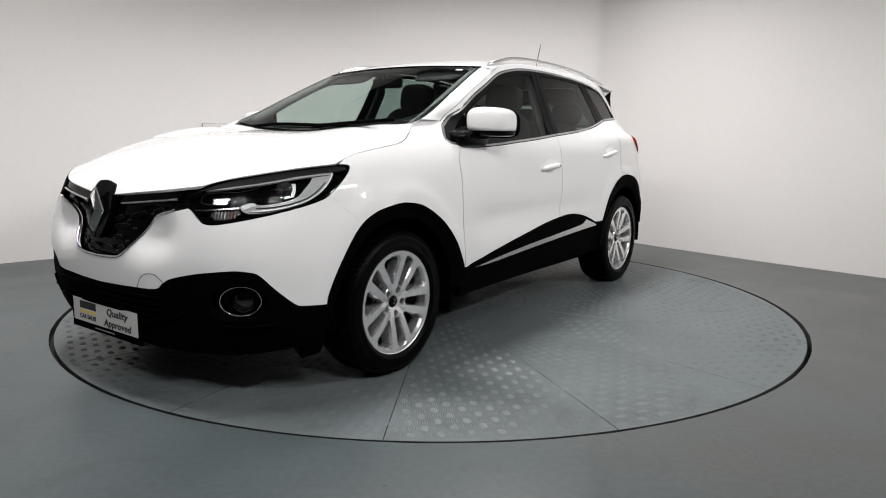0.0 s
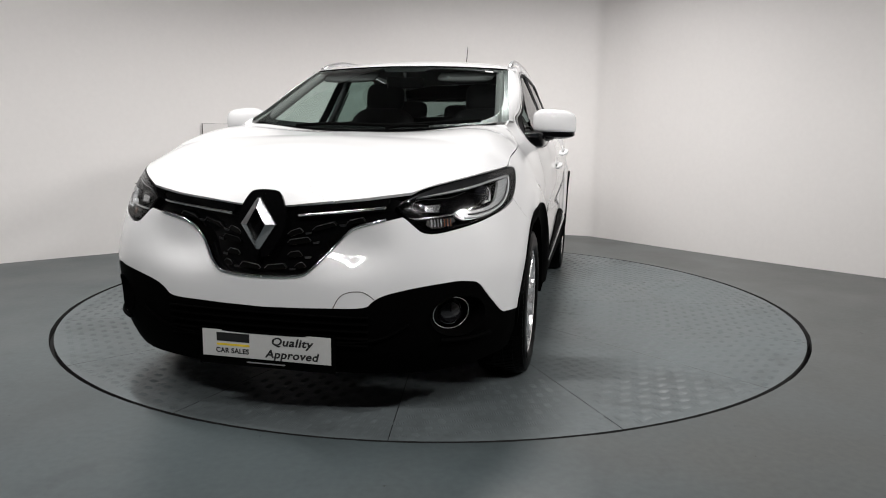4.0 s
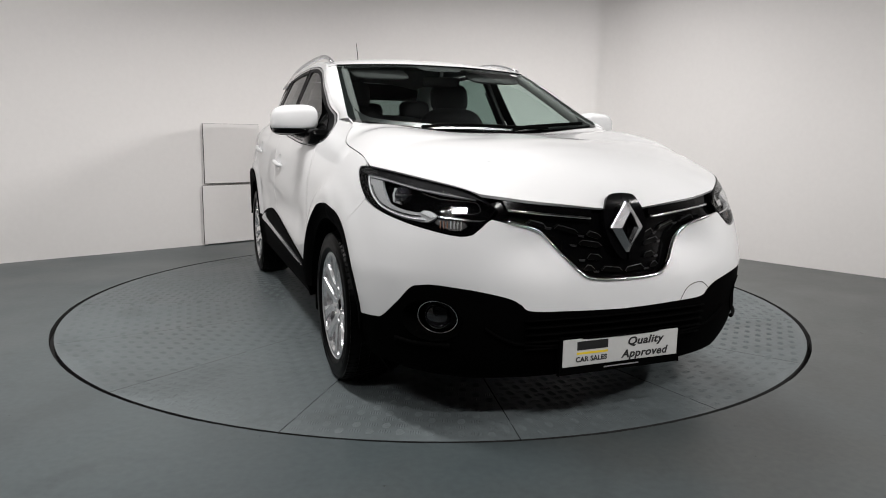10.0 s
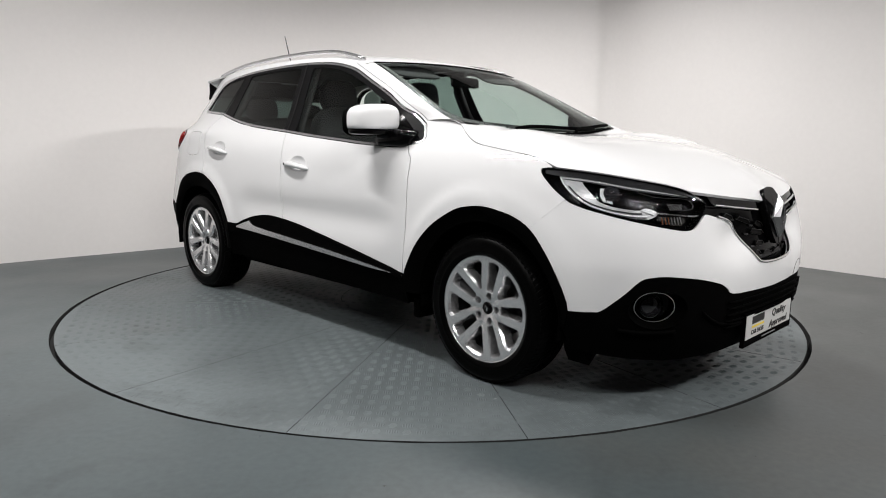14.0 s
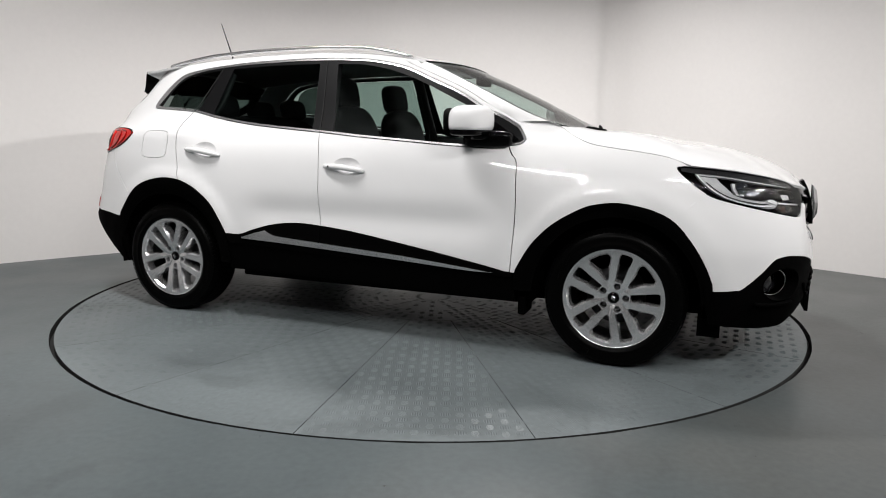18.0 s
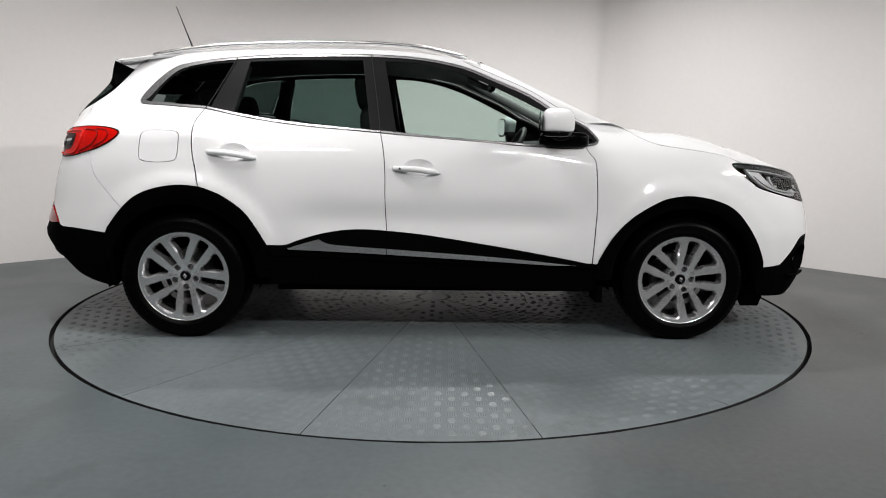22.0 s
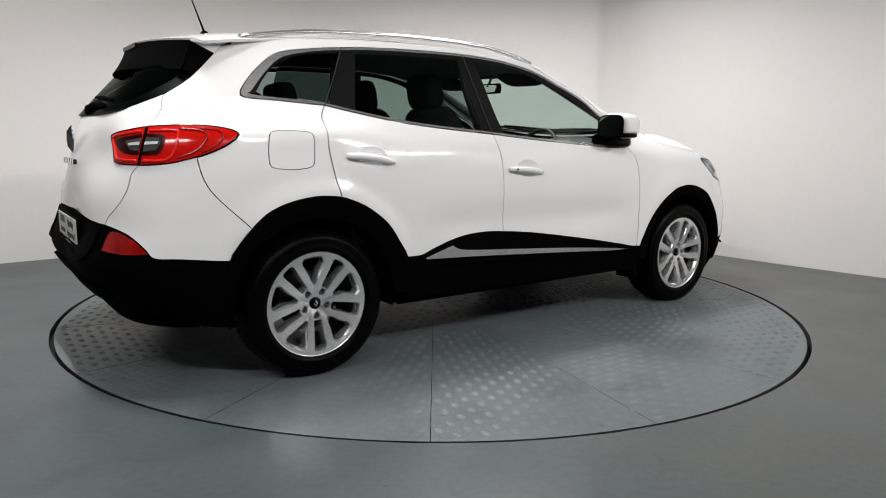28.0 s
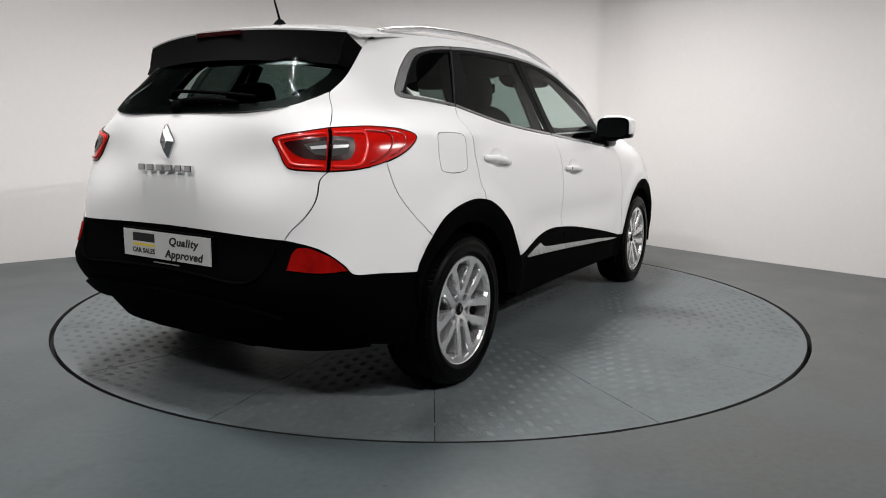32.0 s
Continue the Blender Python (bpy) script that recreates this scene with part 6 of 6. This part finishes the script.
        low[i] = len(verts)
        verts.append(p + away * (wide + 0.002) + Vector((0, -0.060, 0)))
    for i, j in edge:
        faces.append((rim[j], rim[i], mid[i], mid[j]))
        faces.append((mid[j] + 1, mid[i] + 1, low[i], low[j]))
    mesh_ob("rim", verts, faces, ALLOY, proto, "silver ten-spoke alloy rim", smooth=False)
    lathe("rim_lip", [(0.232, 0.096), (0.2355, 0.1005), (0.2385, 0.101), (0.2405, 0.097), (0.239, 0.085)], ALLOY, proto, "bright rim lip", seg=72)
    lathe("barrel", [(0.2385, 0.090), (0.238, 0.085), (0.226, 0.055), (0.215, 0.02), (0.205, -0.10), (0.225, -0.11)], DISC, proto, "dark inner rim barrel", seg=72)
    lathe("brake_disc", [(0.0, -0.02), (0.06, -0.02), (0.07, -0.01), (0.14, -0.01), (0.14, -0.04)], DISC, proto, "steel brake disc", seg=40)
    lathe("hub_cap", [(0.0, 0.079), (0.022, 0.077), (0.029, 0.070), (0.030, 0.05)], GLOSS_BLACK, proto, "black hub cap", seg=28)
    lz = [Vector((0, 0.0792, 0.016)), Vector((0.010, 0.0792, 0)), Vector((0, 0.0792, -0.016)), Vector((-0.010, 0.0792, 0))]
    lz2 = [Vector((v.x * 0.5, 0.082, v.z * 0.5)) for v in lz]
    mesh_ob("cap_emblem", lz + lz2, [(0, 1, 5, 4), (1, 2, 6, 5), (2, 3, 7, 6), (3, 0, 4, 7)], CHROME, proto, "small bright diamond", smooth=False)
    for k in range(5):
        c = math.pi / 2 + (2 * k + 1) * math.pi / 5
        lathe("wheel_bolt", [(0.0, 0.062), (0.0075, 0.060), (0.009, 0.052), (0.009, 0.035)], STEEL, proto, "", seg=10, matrix=Matrix.Translation((0.056 * math.cos(c), 0, 0.056 * math.sin(c))))
    spots = [(AXLE, 0.780, 0), (-AXLE, 0.780, 0), (AXLE, -0.780, 180), (-AXLE, -0.780, 180)]
    proto.matrix_basis = pose(spots[0][0], spots[0][1], HUB_Z, 0, 10, 0)
    for (x, y, r), tw in zip(spots[1:], (25, 21, 4)):
        copy_thing(proto, pose(x, y, HUB_Z, 0, 0, r) @ pose(0, 0, 0, 0, tw, 0))


def underbody(car):
    """Black inner shell, floor, wheel housings: what shows through gaps and below."""
    us = np.linspace(XB - 1, XA + 1, 90)
    zs = [0.26, 0.40, 0.55, 0.70, 0.80, 0.86]

    verts, faces = [], []
    for u in us:
        for z in zs:
            p = bare_skin(float(u), z)
            near = min(abs(p.x - AXLE), abs(p.x + AXLE))
            k = 0.045 if near > 0.5 else 0.30
            q = Vector((p.x, max(p.y - k, 0.0), z))
            q.x -= 0.06 * math.copysign(1, p.x) if abs(p.x) > 1.7 else 0
            verts.append(q)
    n = len(zs)
    for i in range(len(us) - 1):
        for j in range(n - 1):
            a = i * n + j
            faces.append((a, a + 1, a + n + 1, a + n))
    m = len(verts)
    verts += [Vector((v.x, -v.y, v.z)) for v in verts]
    faces += [tuple(m + i for i in reversed(f)) for f in faces[:]]
    for i in range(len(us) - 1):
        faces.append((i * n, (i + 1) * n, m + (i + 1) * n, m + i * n))
        a, b = i * n + n - 1, (i + 1) * n + n - 1
        if us[i] > 1.05 or us[i] < -1.5:
            faces.append((a, b, m + b, m + a))
    mesh_ob("inner_shell", verts, faces, UNDER, car, "black inner body shell", smooth=False)
    bm = bmesh.new()
    box(bm, -1.5, 1.85, -0.55, 0.55, 0.215, 0.262, 0.02)
    box(bm, -0.85, 0.85, -0.80, 0.80, 0.245, 0.275, 0.01)
    part("floor_pan", bm, UNDER, car, "black underbody")
    bm = bmesh.new()
    box(bm, -2.00, -1.70, -0.30, 0.34, 0.225, 0.30, 0.035)
    part("silencer", bm, UNDER, car, "dark silencer box")
    for x in (AXLE, -AXLE):
        for s in (1, -1):
            bm = bmesh.new()
            bmesh.ops.create_cone(bm, cap_ends=False, segments=32, radius1=0.40, radius2=0.40, depth=0.36, matrix=Matrix.Translation((x, s * 0.70, HUB_Z + 0.02)) @ pose(0, 0, 0, 90))
            bmesh.ops.delete(bm, geom=[f for f in bm.faces if f.calc_center_median().z < 0.24], context="FACES")
            part("wheel_housing", bm, UNDER, car, "black wheel housing")
        tube("axle", [(x, -0.7, HUB_Z - 0.04), (x, 0.7, HUB_Z - 0.04)], 0.04, UNDER, car, "axle beam")
    for s in (1, -1):
        bm = bmesh.new()
        box(bm, 0.86, 0.90, s * 0.80 - 0.07, s * 0.80 + 0.07, 0.20, 0.30, 0.01)
        part("mud_flap", bm, BLACK_PLASTIC, car, "black air deflector")
        verts, faces = [], []
        for x in (1.70, 1.80):
            verts += [Vector((x, s * y, z)) for y, z in ((0.62, 0.26), (0.80, 0.26), (0.80, 0.225), (0.765, 0.165), (0.71, 0.205), (0.62, 0.225))]
        faces = [tuple(range(6)), tuple(range(11, 5, -1))] + [(i, i + 6, (i + 1) % 6 + 6, (i + 1) % 6) for i in range(6)]
        mesh_ob("chin_flap", verts, faces, BLACK_PLASTIC, car, "black flap ahead of the wheel", smooth=False)


def pad(name, cx, cy, cz, lx, ly, lz, tilt, material, parent, label, e=0.55):
    """A padded cushion, tilted back by so many degrees."""
    bm = bmesh.new()
    bmesh.ops.create_uvsphere(bm, u_segments=20, v_segments=14, radius=1.0)
    f = lambda t: math.copysign(abs(t) ** e, t)
    m = pose(cx, cy, cz, 0, tilt, 0)
    for v in bm.verts:
        v.co = m @ Vector((f(v.co.x) * lx / 2, f(v.co.y) * ly / 2, f(v.co.z) * lz / 2))
    return part(name, bm, material, parent, label, smooth=True)


def interior(car):
    for y in (0.36, -0.36):
        seat = pad("front_seat", 0.02, y, 0.60, 0.52, 0.50, 0.20, -5, CLOTH, car, "dark cloth front seat")
        pad("backrest", -0.30, y, 0.92, 0.17, 0.50, 0.66, -14, CLOTH, seat, "dark cloth backrest")
        pad("headrest", -0.405, y, 1.315, 0.11, 0.27, 0.20, -10, CLOTH, seat, "dark headrest")
        for d in (-0.05, 0.05):
            tube("headrest_post", [(-0.375, y + d, 1.16), (-0.40, y + d, 1.27)], 0.006, STEEL, seat, "steel post", seg=8)
    bench = pad("rear_seat", -0.92, 0, 0.62, 0.50, 1.25, 0.22, -6, CLOTH, car, "dark cloth rear bench")
    pad("backrest", -1.17, 0, 0.92, 0.16, 1.25, 0.56, -18, CLOTH, bench, "dark cloth backrest")
    for y in (0.40, 0.0, -0.40):
        pad("headrest", -1.275, y, 1.245 if y else 1.215, 0.10, 0.25, 0.15, -12, CLOTH, bench, "dark headrest")
        for d in (-0.04, 0.04):
            tube("headrest_post", [(-1.26, y + d, 1.14), (-1.27, y + d, 1.21)], 0.005, STEEL, bench, "steel post", seg=8)
    # dashboard: a deep moulded shelf under the screen
    verts, faces = [], []
    prof = [(1.12, 1.055), (0.90, 1.055), (0.72, 1.045), (0.60, 1.015), (0.56, 0.96), (0.58, 0.86), (0.66, 0.70), (0.75, 0.55)]
    ys = np.linspace(-0.73, 0.73, 21)
    for y in ys:
        hood = 0.035 * math.exp(-((y + 0.36) / 0.16) ** 2)
        for i, (x, z) in enumerate(prof):
            verts.append((x - 0.20 * (y / 0.73) ** 2 * (1 if i < 3 else 0), y, z + (hood if 1 <= i <= 4 else 0) - 0.015 * (y / 0.73) ** 4))
    n = len(prof)
    for i in range(len(ys) - 1):
        for j in range(n - 1):
            a = i * n + j
            faces.append((a, a + n, a + n + 1, a + 1))
    dash = mesh_ob("dashboard", verts, faces, DASH, car, "charcoal moulded dashboard")
    bm = bmesh.new()
    box(bm, 0.585, 0.60, -0.12, 0.12, 0.90, 1.02, 0.005)
    part("screen", bm, GLOSS_BLACK, dash, "black dashboard screen")
    wheel = tube("steering_wheel", [Vector((0.43, -0.36, 0.955)) + Vector((0.09 * math.sin(w), 0.185 * math.cos(w), 0.165 * math.sin(w))) for w in np.linspace(0, 2 * math.pi, 37)[:-1]], 0.014, DASH, car, "black steering wheel", closed=True)
    pad("wheel_boss", 0.45, -0.36, 0.95, 0.06, 0.17, 0.11, 28, DASH, wheel, "steering wheel centre")
    tube("column", [(0.46, -0.36, 0.94), (0.66, -0.36, 0.86)], 0.035, DASH, wheel, "steering column")
    for s in (1, -1):
        tube("wheel_spoke", [(0.45, -0.36, 0.95), (0.44, -0.36 + 0.18 * s, 0.955)], 0.014, DASH, wheel, "steering wheel spoke")
    # mirror, sun visors, headliner and inner pillars
    tube("mirror_stem", [(0.37, 0, 1.450), (0.345, 0, 1.395)], 0.010, DASH, car, "mirror stem")
    bm = bmesh.new()
    box(bm, 0.345, 0.372, -0.115, 0.115, 1.352, 1.418, 0.014)
    rv = part("rear_view_mirror", bm, SPOILER_BLACK, car, "black rear-view mirror")
    bm = bmesh.new()
    box(bm, 0.343, 0.3445, -0.102, 0.102, 1.362, 1.408)
    part("mirror_face", bm, MIRROR_GLASS, rv, "mirror glass")
    panel("headliner", [chain([(-1.70, -0.93), (0.26, -0.93)], [(0.26, -0.93), (0.26, 0.93)], [(0.26, 0.93), (-1.70, 0.93)], [(-1.70, 0.93), (-1.70, -0.93)])], lambda x, b: roof_fn(x, b) - Vector((0, 0, 0.045)), HEADLINER, car, "grey headliner", step=(0.1, 0.15), depth=0.0)
    for s in (1, -1):
        for nm, a, b, r in (("inner_pillar", (-0.33, 1.47), (-0.27, 0.95), 0.045), ("inner_pillar", (-1.04, 1.43), (-1.13, 1.10), 0.055)):
            tube(nm, [skin(a[0], a[1]) - Vector((0, 0.055, 0)), skin((a[0] + b[0]) / 2, (a[1] + b[1]) / 2) - Vector((0, 0.065, 0)), skin(b[0], b[1]) - Vector((0, 0.065, 0))], r, HEADLINER if nm == "none" else DASH, car, "dark inner pillar", side=s, squash=0.5)
        A = even([screen_fn(0.93, v) - Vector((0.03, 0.01, 0.02)) for v in np.linspace(0.0, 0.98, 12)], 10)
        tube("inner_pillar", A, 0.028, HEADLINER, car, "grey inner windscreen pillar", side=s)
        # door linings up to the belt
        for nm, line in (("door_lining", BELT_F[:5]), ("door_lining", BELT_R[1:])):
            A = [skin(u, z - 0.02) - Vector((0, 0.045, 0)) for u, z in curve_points(line, 4)]
            B = [Vector((p.x, p.y - 0.06, 0.55)) for p in A]
            loft(nm, A, B, DASH, car, "dark door lining", side=s, m=2)
        tube("seat_belt", [skin(-0.33, 1.36) - Vector((0, 0.09, 0)), skin(-0.31, 1.10) - Vector((0, 0.10, 0)), skin(-0.30, 0.75) - Vector((0, 0.12, 0))], 0.02, DASH, car, "dark seat belt", side=s, squash=0.15)
    bm = bmesh.new()
    box(bm, -1.78, -1.28, -0.62, 0.62, 1.015, 1.03, 0.004)
    part("parcel_shelf", bm, DASH, car, "dark parcel shelf")
    for s in (1, -1):
        pad("sun_visor", 0.30, 0.36 * s, 1.425, 0.17, 0.34, 0.02, 24, VISOR, car, "dark grey sun visor")


def build_car():
    car = tagged(new("car"), "white five-door crossover car with black cladding on the turntable", "car")
    body_shell(car)
    roof_rails(car)
    grille(car)
    front_details(car)
    wheels(car)
    underbody(car)
    interior(car)
    return car


def motions():
    """The turntable turns at about 5.8 degrees a second and carries the car."""
    spot = pose(-0.0854, 0.0606, 0, 0, 0, -122.72)
    rows_table, rows_car = [], []
    for i in range(33):
        q = (i - 16) / 16
        a = -4.2036 + 5.80253 * i - 0.0529 * q * q - 0.4775 * q ** 3
        turn = pose(0, 0, 0, 0, 0, a)
        rows_table.append((float(i), turn))
        rows_car.append((float(i), turn @ spot))
    walk(TABLE, rows_table)
    walk(CAR, rows_car)


room()
for row in STRIPS:
    strip_light(*row)
TABLE = turntable()
CAR = build_car()
motions()
